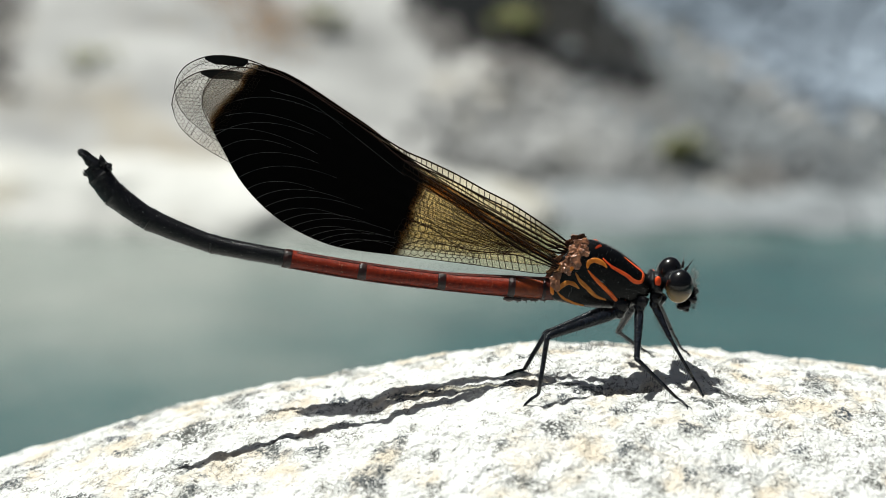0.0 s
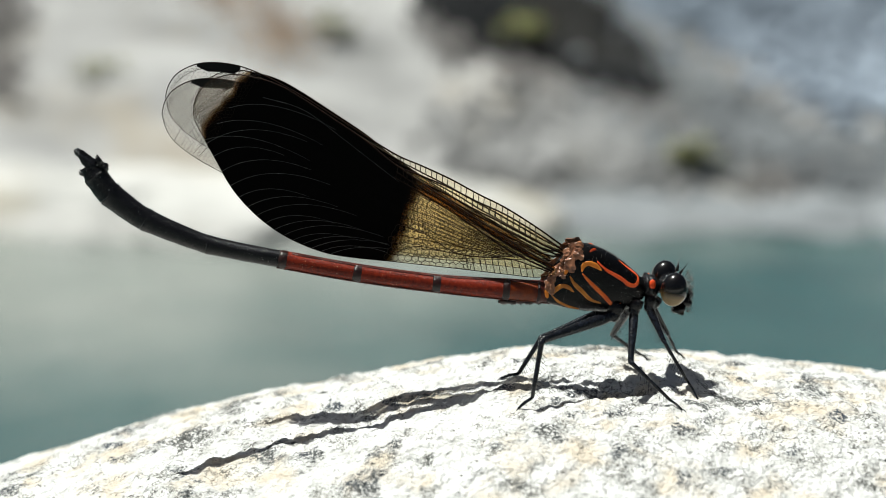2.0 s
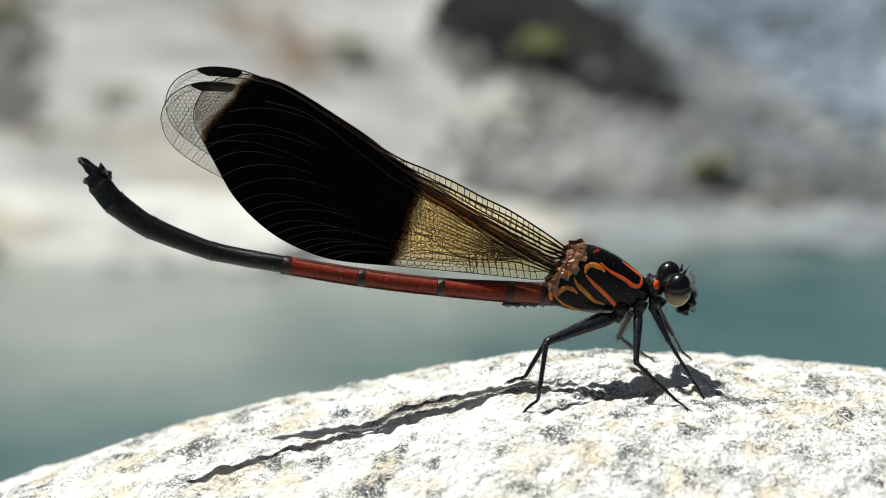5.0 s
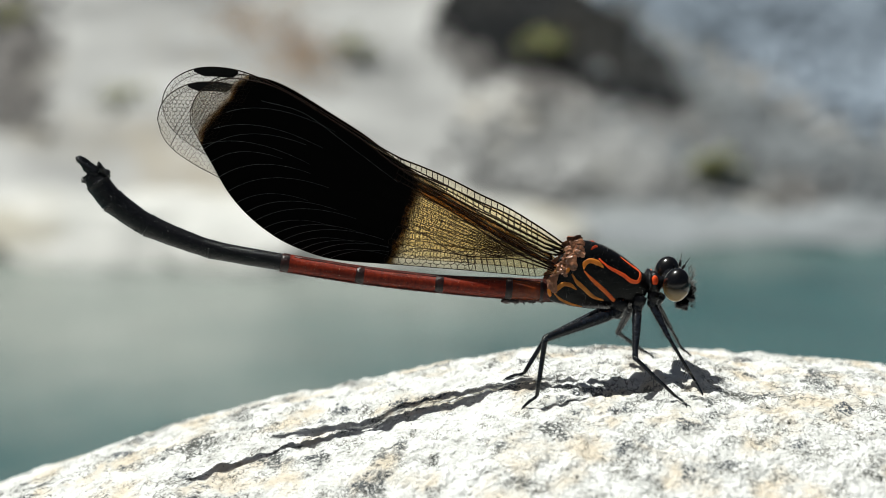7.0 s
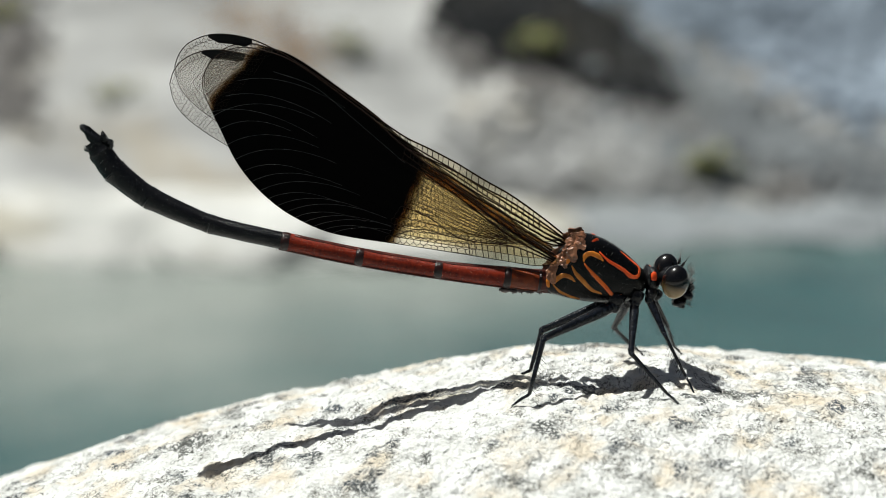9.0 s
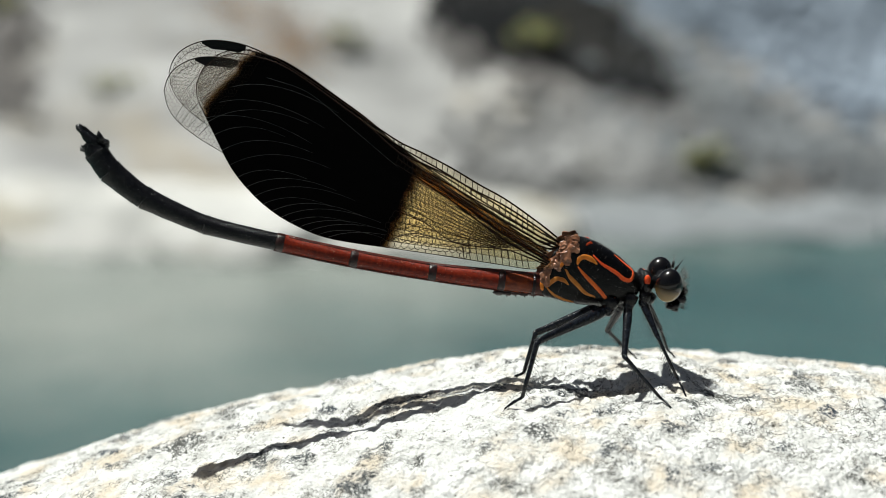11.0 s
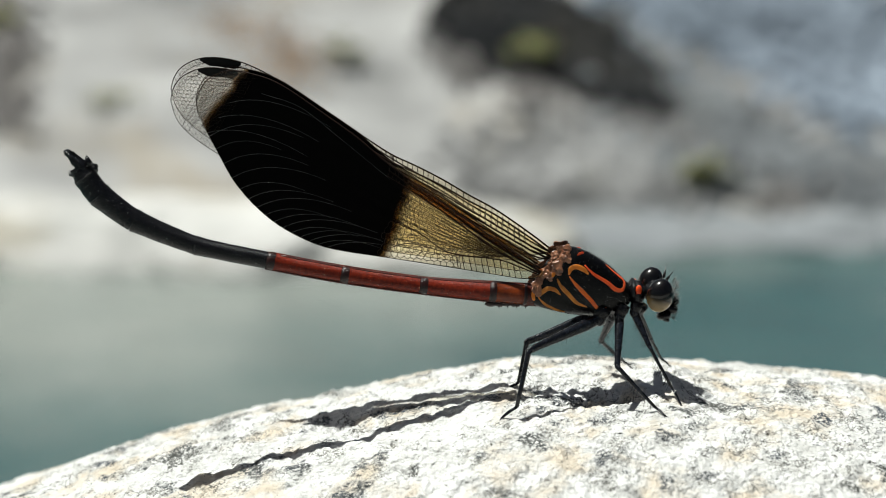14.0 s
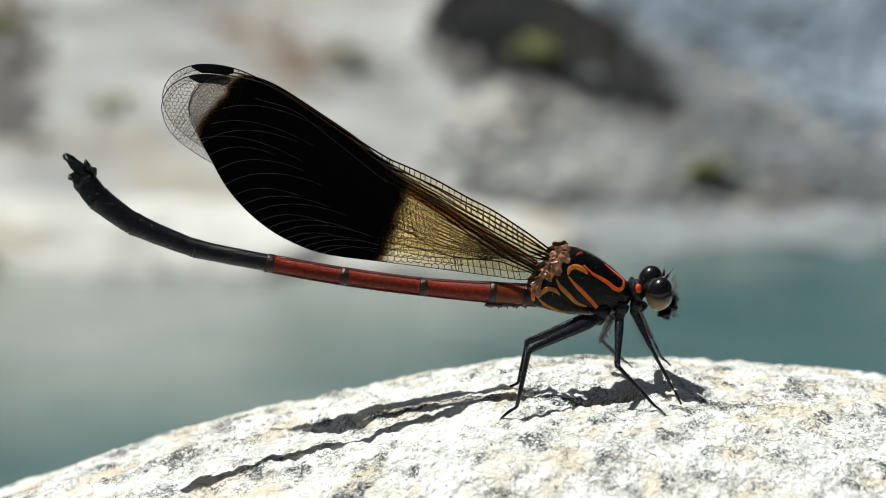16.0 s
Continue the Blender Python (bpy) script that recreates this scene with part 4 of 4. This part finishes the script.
    # margins
    out = [root + (tip - root) * (1 - (1 - u) ** 2) for u in np.linspace(0.004, 1, 120)]
    vein([edge(x, 0.0) for x in out], 0.085, 0.038)
    vein([edge(x, 1.0) for x in out], 0.034, 0.028)
    lead_at = [edge(x, 0.0) for x in np.linspace(root - 0.3, -31.0, 90)]
    if hind:
        # stout brown stem along the front, a fan behind it, then the winding vein and the cells of the hind edge
        stem = curve(((-3.5, 1.72), (-7.66, 3.86), (-12.64, 7.05), (-15.5, 8.75), (-17.5, 10.0)), 46)
        under = curve(((-3.6, 1.55), (-7.5, 3.30), (-12.4, 6.45), (-15.6, 8.35), (-17.7, 9.5)), 46)
        front = [edge(p.x, 0.0) for p in stem]
        vein(stem, 0.115, 0.075)
        vein(under, 0.095, 0.065)
        rungs(front, stem, 0.46, 0.032)
        rungs(stem, under, 0.42, 0.030)
        winding = curve(((-3.7, 1.45), (-5.4, 1.95), (-7.4, 2.48), (-10.14, 2.56), (-11.88, 2.71), (-13.38, 3.40), (-14.78, 4.29), (-16.9, 5.05)), 40)
        vein(winding, 0.060, 0.046)
        second = curve(((-9.6, 2.5), (-12.63, 2.80), (-14.38, 3.12), (-15.9, 3.2), (-17.8, 2.55)), 30)
        vein(second, 0.046, 0.036)
        fan = []
        for k in range(9):
            q = k / 8
            a = Vector((-6.3 - 1.9 * q, 2.85 - 0.28 * q))
            b = Vector((-16.2 - 1.0 * q, 8.35 - 2.95 * q))
            m = a.lerp(b, 0.5) + Vector((0.25, -0.18 - 0.50 * q * q))
            fan.append([a * (1 - u) ** 2 + m * 2 * u * (1 - u) + b * u * u for u in np.linspace(0, 1, 40)])
            vein(fan[-1], 0.042, 0.030)
        amber = lambda p: past(BAND_IN, p) < 0.5
        for a, b in zip([under[8:41]] + fan, fan):
            rungs([a[int(i)] for i in np.linspace(0, len(a) - 1, 40)], b, 0.42, 0.030, amber)
        tail = curve([(p.x, p.y) for p in winding[14::5]], 40)
        rungs(fan[-1], tail, 0.44, 0.030, amber)
        low = [edge(p.x, 1.0) for p in winding]
        rungs(winding[:24], low[:24], 0.55, 0.033, lambda p: p.x < -5.2, -0.8)
        comb(lambda c: c.x < -10.8 and past(BAND_IN, c) < 0.9 and c.y < float(np.interp(c.x, [p.x for p in winding][::-1], [p.y for p in winding][::-1])), 0.62, 0.030)
    else:
        deep = lambda x: float(np.interp(x, [-40, -30, -18, -17.3, -15.4, -12.8, -10, -7.7, -4.5, -2.5], [0.35, 0.36, 0.38, 0.42, 0.62, 0.75, 0.86, 0.98, 0.75, 0.3]))
        near_root = [p for p in lead_at if p.x > -18.6]
        rows = [near_root]
        for k, (scale, add) in enumerate(((1.0, 0.0), (1.35, 0.14), (1.72, 0.26))):
            rows.append([Vector((p.x, max(p.y - deep(p.x) * scale - add, edge(p.x, 0.9).y))) for p in near_root])
            vein(rows[-1], 0.095 - 0.010 * k, 0.060)
        rungs(rows[0], rows[1], 0.56, 0.036, lambda p: p.x < -4.6)
        for a, b in zip(rows[1:], rows[2:]):
            rungs(a, b, 0.55, 0.030, lambda p: p.x < -5.0)
        # beyond the notch in the front edge one narrow row of cells goes on to the dark cell
        far = [p for p in lead_at if p.x < -17.3]
        inner = [Vector((p.x, p.y - deep(p.x))) for p in far]
        vein(inner, 0.045, 0.032)
        rungs(far, inner, 0.50, 0.026)
        knot = edge(-17.45, 0.0)
        vein([knot + Vector((0.25, 0.06)), knot + Vector((-0.02, -0.12)), knot + Vector((0.1, -0.9))], 0.10, 0.05)
        # the fan behind
        fan = []
        for k in range(7):
            q = k / 6
            a = Vector((-4.6 - 1.5 * q, 2.95 - 0.35 * q))
            b = Vector((-18.6, 9.0 - 5.6 * q))
            m = a.lerp(b, 0.5) + Vector((0.2, 0.3 - 0.9 * q))
            fan.append([p for p in (a * (1 - u) ** 2 + m * 2 * u * (1 - u) + b * u * u for u in np.linspace(0, 1, 40))])
            vein(fan[-1], 0.034, 0.022)
        for a, b in zip(fan, fan[1:]):
            rungs(a, b, 0.62, 0.018, lambda p: p.x < -6.5)
        low = [edge(p.x, 1.0) for p in fan[-1]]
        rungs(fan[-1], low, 0.6, 0.020, lambda p: p.x < -6.0, -0.5)
    # the clear tip: a net of small cells, crossed by a few long veins
    a0, b0 = Vector(BAND_OUT[0]), Vector(BAND_OUT[1])
    comb(lambda c: past(BAND_OUT, c) > (-0.5 if hind else -3.6) and (hind or c.y < edge(c.x, 0.0).y - 0.45), 0.34 if hind else 0.39, 0.0135)
    if not hind:
        rim = [edge(x, 0.0) for x in np.linspace(-35.6, tip + 0.25, 30)]
        vein([Vector((p.x + 0.30, p.y - 0.42)) for p in rim], 0.024, 0.016, 4)
        rungs(rim, [Vector((p.x + 0.30, p.y - 0.42)) for p in rim], 0.42, 0.018)
    for k in range(5):
        p, turn, line = a0.lerp(b0, 0.08 + (0.17 if hind else 0.22) * k) + Vector((0.3, 0.1)) * (1 if hind else 6), radians(4 + 7 * k), []
        for step in range(70):
            if inside(p):
                line.append(p.copy())
            p = p + Vector((-math.cos(turn), -math.sin(turn))) * 0.16
            turn += radians(0.9)
        vein(line, 0.022, 0.016, 4)
    if hind:
        # the long veins of the black band bow up from the hind edge and run down towards the root
        dark_net, ribs = bm, []
        stem = curve(((-29.3, 16.2), (-25.7, 15.2), (-22.2, 12.75), (-17.35, 9.1)), 41)
        for j in range(19):
            q = max(j - 3, 0) / 15
            if j < 3:
                e = a0.lerp(b0, 0.42 + 0.26 * j)
                c, d = e + Vector((4.0, 1.3)), e + Vector((9.5, -1.6))
            else:
                e = edge(-34.5 + 12.0 * q ** 1.1, 0.995)
                grow = (1.0, 0.7, 0.9)[j % 3]
                c, d = e + Vector((3.6, 2.5 - 0.9 * q)) * grow, e + Vector((9.0, 0.5 - 0.5 * q)) * grow
            line = []
            for k in range(41):
                u = k / 40
                p = e * (1 - u) ** 2 + c * 2 * u * (1 - u) + d * u * u if j < 18 else stem[k]
                if inside(p) and past(BAND_IN, p) > 0.7:
                    line.append(p)
                elif len(line) > 2:
                    break
            if len(line) < 3:
                continue
            bm = bmesh.new()
            vein(line, 0.032, 0.014)
            bm.transform(Matrix.Scale(MM, 4))
            ribs.append(bpy.data.meshes.new("rib"))
            bm.to_mesh(ribs[-1])
            bm.free()
        bm = dark_net
    else:
        ribs = []
    bm.transform(Matrix.Scale(MM, 4))
    veins = bpy.data.meshes.new("veins")
    bm.to_mesh(veins)
    bm.free()

    # dark cell near the tip of the fore wings
    if hind:
        return film, veins, ribs, None
    bm = bmesh.new()
    a, b = -31.9, -35.8
    grid = []
    for i in range(14):
        x = a + (b - a) * i / 13
        cut = min(1, 5 * i / 13 + 0.35, 3 * (13 - i) / 13 + 0.25)
        height = float(np.interp(x, tx, tz)) - float(np.interp(x, lx, lz))
        wide = 0.80 * cut / max(height, 1.0)
        grid.append([[bm.verts.new(place(x, 0.002 + wide * f) + Vector((0, h, 0))) for f in (0, 0.5, 1)] for h in (-0.045, 0.045)])
    for p, q in zip(grid, grid[1:]):
        for h in (0, 1):
            for j in (0, 1):
                bm.faces.new((p[h][j], q[h][j], q[h][j + 1], p[h][j + 1]))
        for j in (0, 2):
            bm.faces.new((p[0][j], q[0][j], q[1][j], p[1][j]))
    bm.transform(Matrix.Scale(MM, 4))
    dark = bpy.data.meshes.new("pterostigma")
    bm.to_mesh(dark)
    bm.free()
    return film, veins, ribs, dark


def build_wings():
    made = {}
    for kind, lead, trail, hinge in (("fore", FORE_LEAD, FORE_TRAIL, FORE_HINGE), ("hind", HIND_LEAD, HIND_TRAIL, HIND_HINGE)):
        film, veins, ribs, dark = wing_meshes(lead, trail, hinge, kind == "hind")
        film.materials.append(MAT[kind + "_film"])
        veins.materials.append(MAT["vein"])
        if dark:
            dark.materials.append(MAT["spot"])
        for rib in ribs:
            rib.materials.append(MAT["rib"])
            rib.polygons.foreach_set("use_smooth", [True] * len(rib.polygons))
        for me in (film, veins):
            me.polygons.foreach_set("use_smooth", [True] * len(me.polygons))
        for side in ("near", "far"):
            ob = new(kind + "_wing", film)
            ob.parent = fly
            tagged(ob, "hind wing with a broad black band and amber root" if kind == "hind" else "clear fore wing with amber root and a black cell near the tip")
            v = new("venation", veins)
            v.parent = ob
            tagged(v, "network of fine dark veins")
            for rib in ribs:
                d = new("long_vein", rib)
                d.parent = ob
            if dark:
                d = new("pterostigma", dark)
                d.parent = ob
                tagged(d, "small black cell near the wing tip")
            at = Vector(hinge)
            at.y = (-1 if side == "near" else 1) * (0.9 if kind == "fore" else 1.4)
            made[kind + "_" + side] = (ob, at)
    return made


# ---- legs: hip and knee in the insect's space, ankle on the stone, at rest ----
LEGS = {
    "hind near": ((1.91, -1.4, -2.31), (-4.95, -5, -3.56), (-5.78, -6.2, -8.37), (-6.92, -6.06, -9.37), 0.50),
    "mid near": ((3.72, -1.4, -1.98), (3.02, -4.6, -5.61), (6.47, -5.8, -8.82), (7.14, -6.93, -9.17), 0.40),
    "fore near": ((5.11, -1, -1.76), (6.34, -2.6, -4.39), (8.47, -3.4, -7.9), (9.15, -4.41, -9.1), 0.35),
    "hind far": ((2.06, 1.4, -2.75), (-3.90, 2.2, -5.69), (-5.95, 1.6, -8.85), (-7.42, 2.3, -9.50), 0.50),
    "mid far": ((3.66, 1.4, -2.79), (3.05, 4.2, -5.96), (5.95, 6, -8.4), (7.16, 7.58, -9.5), 0.40),
    "fore far": ((5.84, 1, -2.35), (7.65, 2.8, -5.16), (9.22, 4.8, -7.82), (10.27, 5.51, -8.77), 0.35),
}


def build_leg(name, hip, knee, ankle, toe, thick, rng):
    hip, knee, ankle, toe = (Vector(p) for p in (hip, knee, ankle, toe))
    way = knee - hip
    bm = bmesh.new()
    line = [hip + way * f for f in (-0.02, 0.06, 0.16, 0.3, 0.5, 0.7, 0.88, 0.97, 1.0)]
    tube(bm, line, [thick * f for f in (0.6, 1.0, 1.1, 1.05, 0.92, 0.78, 0.66, 0.7, 0.55)], 12, 0.8)
    ball(bm, hip, (thick * 1.3, thick * 1.2, thick * 1.4), 14, 10, 0.2, thick)
    femur = body_part("femur", bm, "leg", fly, "slate-black upper leg", at=hip)
    bm = bmesh.new()
    top = hip + Vector((0.25, -0.35 * (1 if hip.y > 0 else -1), 0.9))
    tube(bm, [top, hip.lerp(top, 0.5), hip], [thick * 1.7, thick * 1.6, thick * 1.15], 12)
    body_part("coxa", bm, "black", fly, "short black leg base")
    bm = bmesh.new()
    down = ankle - knee
    line = [knee + down * f for f in (0, 0.06, 0.3, 0.7, 1.0)]
    tube(bm, line, [thick * f for f in (0.62, 0.5, 0.44, 0.4, 0.34)], 10)
    ball(bm, knee, (thick * 0.6,) * 3, 12, 8)
    tibia = body_part("tibia", bm, "leg", fly, "thin slate-black lower leg", at=knee)
    bm = bmesh.new()
    a = ankle - knee
    b = toe - knee
    mid = a.lerp(b, 0.5) + Vector((0, 0, 0.08))
    tube(bm, [a, a.lerp(mid, 0.8), mid, mid.lerp(b, 0.85), b], [thick * 0.3, thick * 0.27, thick * 0.32, thick * 0.22, thick * 0.28], 8)
    for side in (-1, 1):
        d = (b - mid).normalized()
        s = d.cross(Vector((0, 0, 1))).normalized() * side
        tube(bm, [b, b + d * 0.25 + s * 0.2, b + d * 0.5 + s * 0.22 - Vector((0, 0, 0.12))], [0.05, 0.04, 0.015], 5)
    body_part("foot", bm, "leg", tibia, "jointed black foot with two claws")
    for owner, p, q, place in ((femur, hip, knee, hip), (tibia, knee, ankle, knee)):
        bm = bmesh.new()
        d = (q - p)
        along = d.normalized()
        low = (Vector((0, 0, -1)) - along * -along.z)
        low.normalize()
        across = along.cross(low)
        for k in range(11):
            f = 0.2 + 0.75 * k / 11
            for side in (-1, 1):
                root = p + d * f
                out = (low * (0.9 if owner is femur else 0.45) + across * 0.55 * side + along * 0.45 + Vector((rng.uniform(-0.1, 0.1), 0, rng.uniform(-0.1, 0.1)))).normalized()
                rod_ends(bm, root, root + out * rng.uniform(0.6, 0.95), 0.034, 0.01, 4)
        bm.transform(Matrix.Translation(-Vector(place)))
        body_part("spine_comb", bm, "bristle", owner, "row of fine black spines")
    return femur, tibia, hip, knee, ankle


thorax = build_thorax()
build_stripes(thorax)
build_sclerites(thorax)
build_down(thorax)
build_head()
abdomen = build_abdomen()
wings = build_wings()
leg_rng = random.Random(12)
legs = [build_leg(name, *spec, leg_rng) for name, spec in LEGS.items()]
# one far leg is lifted and set down again: seconds, where its foot hangs, where it lands
FRESH_STEP = {3: (8.0, Vector((-0.2, 0.6, 1.7)), Vector((1.3, 0, 0.1)))}
STILL = (0.11, 0.01, 0.01)

# ---- how the insect moves: seconds, nose-up degrees, shift forward and up in mm, tail bend in degrees ----
BODY = [
    (0.0, 0.19, -0.10, -0.05, 0.88),
    (0.5, 0.33, -0.09, -0.09, 0.61),
    (1.0, 0.11, -0.10, -0.01, 0.60),
    (1.5, -0.06, -0.05, -0.03, 0.52),
    (2.0, -0.12, 0.01, -0.04, 0.33),
    (2.5, 0.01, -0.02, -0.01, 0.38),
    (3.0, -0.17, -0.00, 0.02, 0.31),
    (3.5, -0.14, -0.03, 0.00, 0.08),
    (4.0, -0.43, -0.03, 0.01, 0.37),
    (6.5, -0.11, 0.01, -0.03, 0.40),
    (7.0, 0.00, 0.00, 0.00, 0.00),
    (7.5, -0.36, 0.01, -0.01, 0.42),
    (8.0, 0.11, 0.01, 0.01, 0.01),
    (8.1, 0.11, 0.01, 0.01, 0.01),
    (8.2, -3.18, 0.55, 0.48, 0.33),
    (8.5, -3.18, 0.55, 0.48, 0.33),
    (9.0, -3.02, 0.55, 0.47, 0.36),
    (11.5, -2.85, 0.57, 0.49, 0.02),
    (12.0, -2.89, 0.53, 0.49, 0.23),
    (12.5, -3.21, 0.52, 0.53, 0.66),
    (13.0, -3.15, 0.47, 0.49, 0.98),
    (13.5, -3.37, 0.44, 0.53, 1.28),
    (14.0, -3.24, 0.34, 0.46, 2.03),
    (14.5, -3.57, 0.36, 0.45, 1.64),
    (15.0, -2.95, 0.41, 0.42, 1.36),
    (15.5, -2.84, 0.42, 0.44, 1.43),
    (16.0, -2.64, 0.37, 0.42, 1.38),
]
# seconds, then for each wing how far it is swung out and raised, and their twist, in degrees
WINGS = [
    (0.0, -8.89, 0.72, -6.49, -1.45, -8.89, 0.72, -6.49, 0.46, 4.40),
    (0.5, -8.69, -0.18, -6.29, -2.48, -8.69, -0.35, -6.29, -0.62, 4.19),
    (1.0, -8.05, 0.03, -5.65, -2.33, -8.05, -0.14, -5.65, -0.42, 3.52),
    (1.5, -7.00, 0.41, -4.60, -1.75, -7.00, 0.31, -4.60, 0.05, 2.42),
    (2.0, -7.31, 1.13, -4.91, -1.33, -7.31, 0.97, -4.91, 0.67, 2.74),
    (2.5, -7.05, 0.99, -4.65, -1.33, -7.05, 0.85, -4.65, 0.57, 2.47),
    (3.0, -6.81, 0.78, -4.41, -1.55, -6.81, 0.65, -4.41, 0.37, 2.22),
    (3.5, -6.28, 0.64, -3.88, -1.72, -6.28, 0.48, -3.88, 0.19, 1.66),
    (4.0, -5.18, 0.41, -2.78, -1.98, -5.18, 0.28, -2.78, -0.01, 0.50),
    (6.5, -4.35, -0.05, -1.95, -2.31, -4.35, -0.14, -1.95, -0.41, 0.00),
    (7.0, -4.37, -0.07, -1.97, -2.32, -4.37, -0.07, -1.97, -0.34, 0.00),
    (7.5, -3.93, 0.07, -1.53, -2.28, -3.93, 0.01, -1.53, -0.27, 0.00),
    (8.0, -5.45, -0.01, -3.05, -2.44, -5.45, -0.10, -3.05, -0.39, 0.78),
    (8.1, -5.45, -0.01, -3.05, -2.44, -5.45, -0.10, -3.05, -0.39, 0.78),
    (8.2, -5.15, -0.54, -2.75, -3.08, -5.15, -0.81, -2.75, -1.12, 0.47),
    (8.5, -5.15, -0.54, -2.75, -3.08, -5.15, -0.81, -2.75, -1.12, 0.47),
    (9.0, -6.45, -0.47, -4.05, -2.95, -6.45, -0.63, -4.05, -0.93, 1.84),
    (11.5, -6.70, 0.30, -4.30, -2.31, -6.70, 0.05, -4.30, -0.27, 2.10),
    (12.0, -7.13, -0.14, -4.73, -2.61, -7.13, -0.32, -4.73, -0.62, 2.55),
    (12.5, -8.79, 0.49, -6.39, -1.30, -8.79, 0.95, -6.39, 0.73, 4.29),
    (13.0, -8.73, 0.06, -6.33, -1.75, -8.73, 0.64, -6.33, 0.43, 4.23),
    (13.5, -10.96, 0.57, -8.56, -1.12, -10.96, 1.12, -8.56, 0.91, 6.57),
    (14.0, -11.79, 1.24, -9.39, -0.35, -11.79, 2.08, -9.39, 1.89, 7.44),
    (14.5, -14.05, 2.08, -11.65, 0.42, -14.05, 2.91, -11.65, 2.71, 9.81),
    (15.0, -7.29, 0.87, -4.89, -0.69, -7.29, 1.76, -4.89, 1.57, 2.72),
    (15.5, -9.60, 0.88, -7.20, -0.64, -9.60, 1.41, -7.20, 1.22, 5.15),
    (16.0, -9.68, 0.93, -7.28, -0.62, -9.68, 1.60, -7.28, 1.41, 5.23),
]


SPAN = Vector(((-3.39, 1.95)[0] - (-27.38, 16.98)[0], 0, (-3.39, 1.95)[1] - (-27.38, 16.98)[1])).normalized()


def body_pose(t, nose, dx, dz):
    return pose((PIVOT.x + dx) * MM, 0, (PIVOT.z + dz) * MM, 0, 0, HEADING) @ pose(0, 0, 0, 0, -nose, 0)


def bent(hip, foot, knee, upper, lower):
    """The knee between hip and foot that keeps both lengths, on the side of the old knee."""
    d = foot - hip
    far = min(d.length, (upper + lower) * 0.9995)
    along = d.normalized()
    a = (upper ** 2 - lower ** 2 + far ** 2) / (2 * far)
    h = math.sqrt(max(upper ** 2 - a ** 2, 0))
    side = (knee - hip) - along * (knee - hip).dot(along)
    return hip + along * a + side.normalized() * h


def motions():
    walk(fly, [(t, body_pose(t, n, dx, dz)) for t, n, dx, dz, _ in BODY])
    walk(abdomen, [(t, pose(*(ROOT * MM), 0, -b, 0)) for t, _, _, _, b in BODY])
    order = ("fore_near", "fore_far", "hind_near", "hind_far")
    for k, key in enumerate(order):
        ob, at = wings[key]
        walk(ob, [(row[0], pose(0, 0, 0, 0, 0, -HEADING) @ Matrix.Translation(at * MM) @ pose(0, 0, 0, 0, 0, row[1 + 2 * k]) @ pose(0, 0, 0, 0, -row[2 + 2 * k], 0) @ Matrix.Rotation(radians(row[9]), 4, SPAN)) for row in WINGS])
    rest = body_pose(0, 0, 0, 0)
    for which, (femur, tibia, hip, knee, ankle) in enumerate(legs):
        upper, lower = (knee - hip).length, (ankle - knee).length
        high, low = [], []
        when, lift, stride = FRESH_STEP.get(which, (99, Vector(), Vector()))
        rows = [(t, n, dx, dz, stride if t > when else lift if t == when else Vector()) for t, n, dx, dz, _ in BODY]
        if when < 99:
            rows = sorted(rows + [(when - 0.15, *STILL, Vector())], key=lambda row: row[0])
        for t, n, dx, dz, moved in rows:
            back = body_pose(t, n, dx, dz).inverted() @ rest
            foot = (back @ ((ankle + moved) * MM)) / MM
            k = bent(hip, foot, knee, upper, lower)
            turn = (knee - hip).rotation_difference(k - hip).to_matrix().to_4x4()
            high.append((t, Matrix.Translation(hip * MM) @ turn))
            turn = (ankle - knee).rotation_difference(foot - k).to_matrix().to_4x4()
            low.append((t, Matrix.Translation(k * MM) @ turn))
        walk(femur, high)
        walk(tibia, low)


motions()
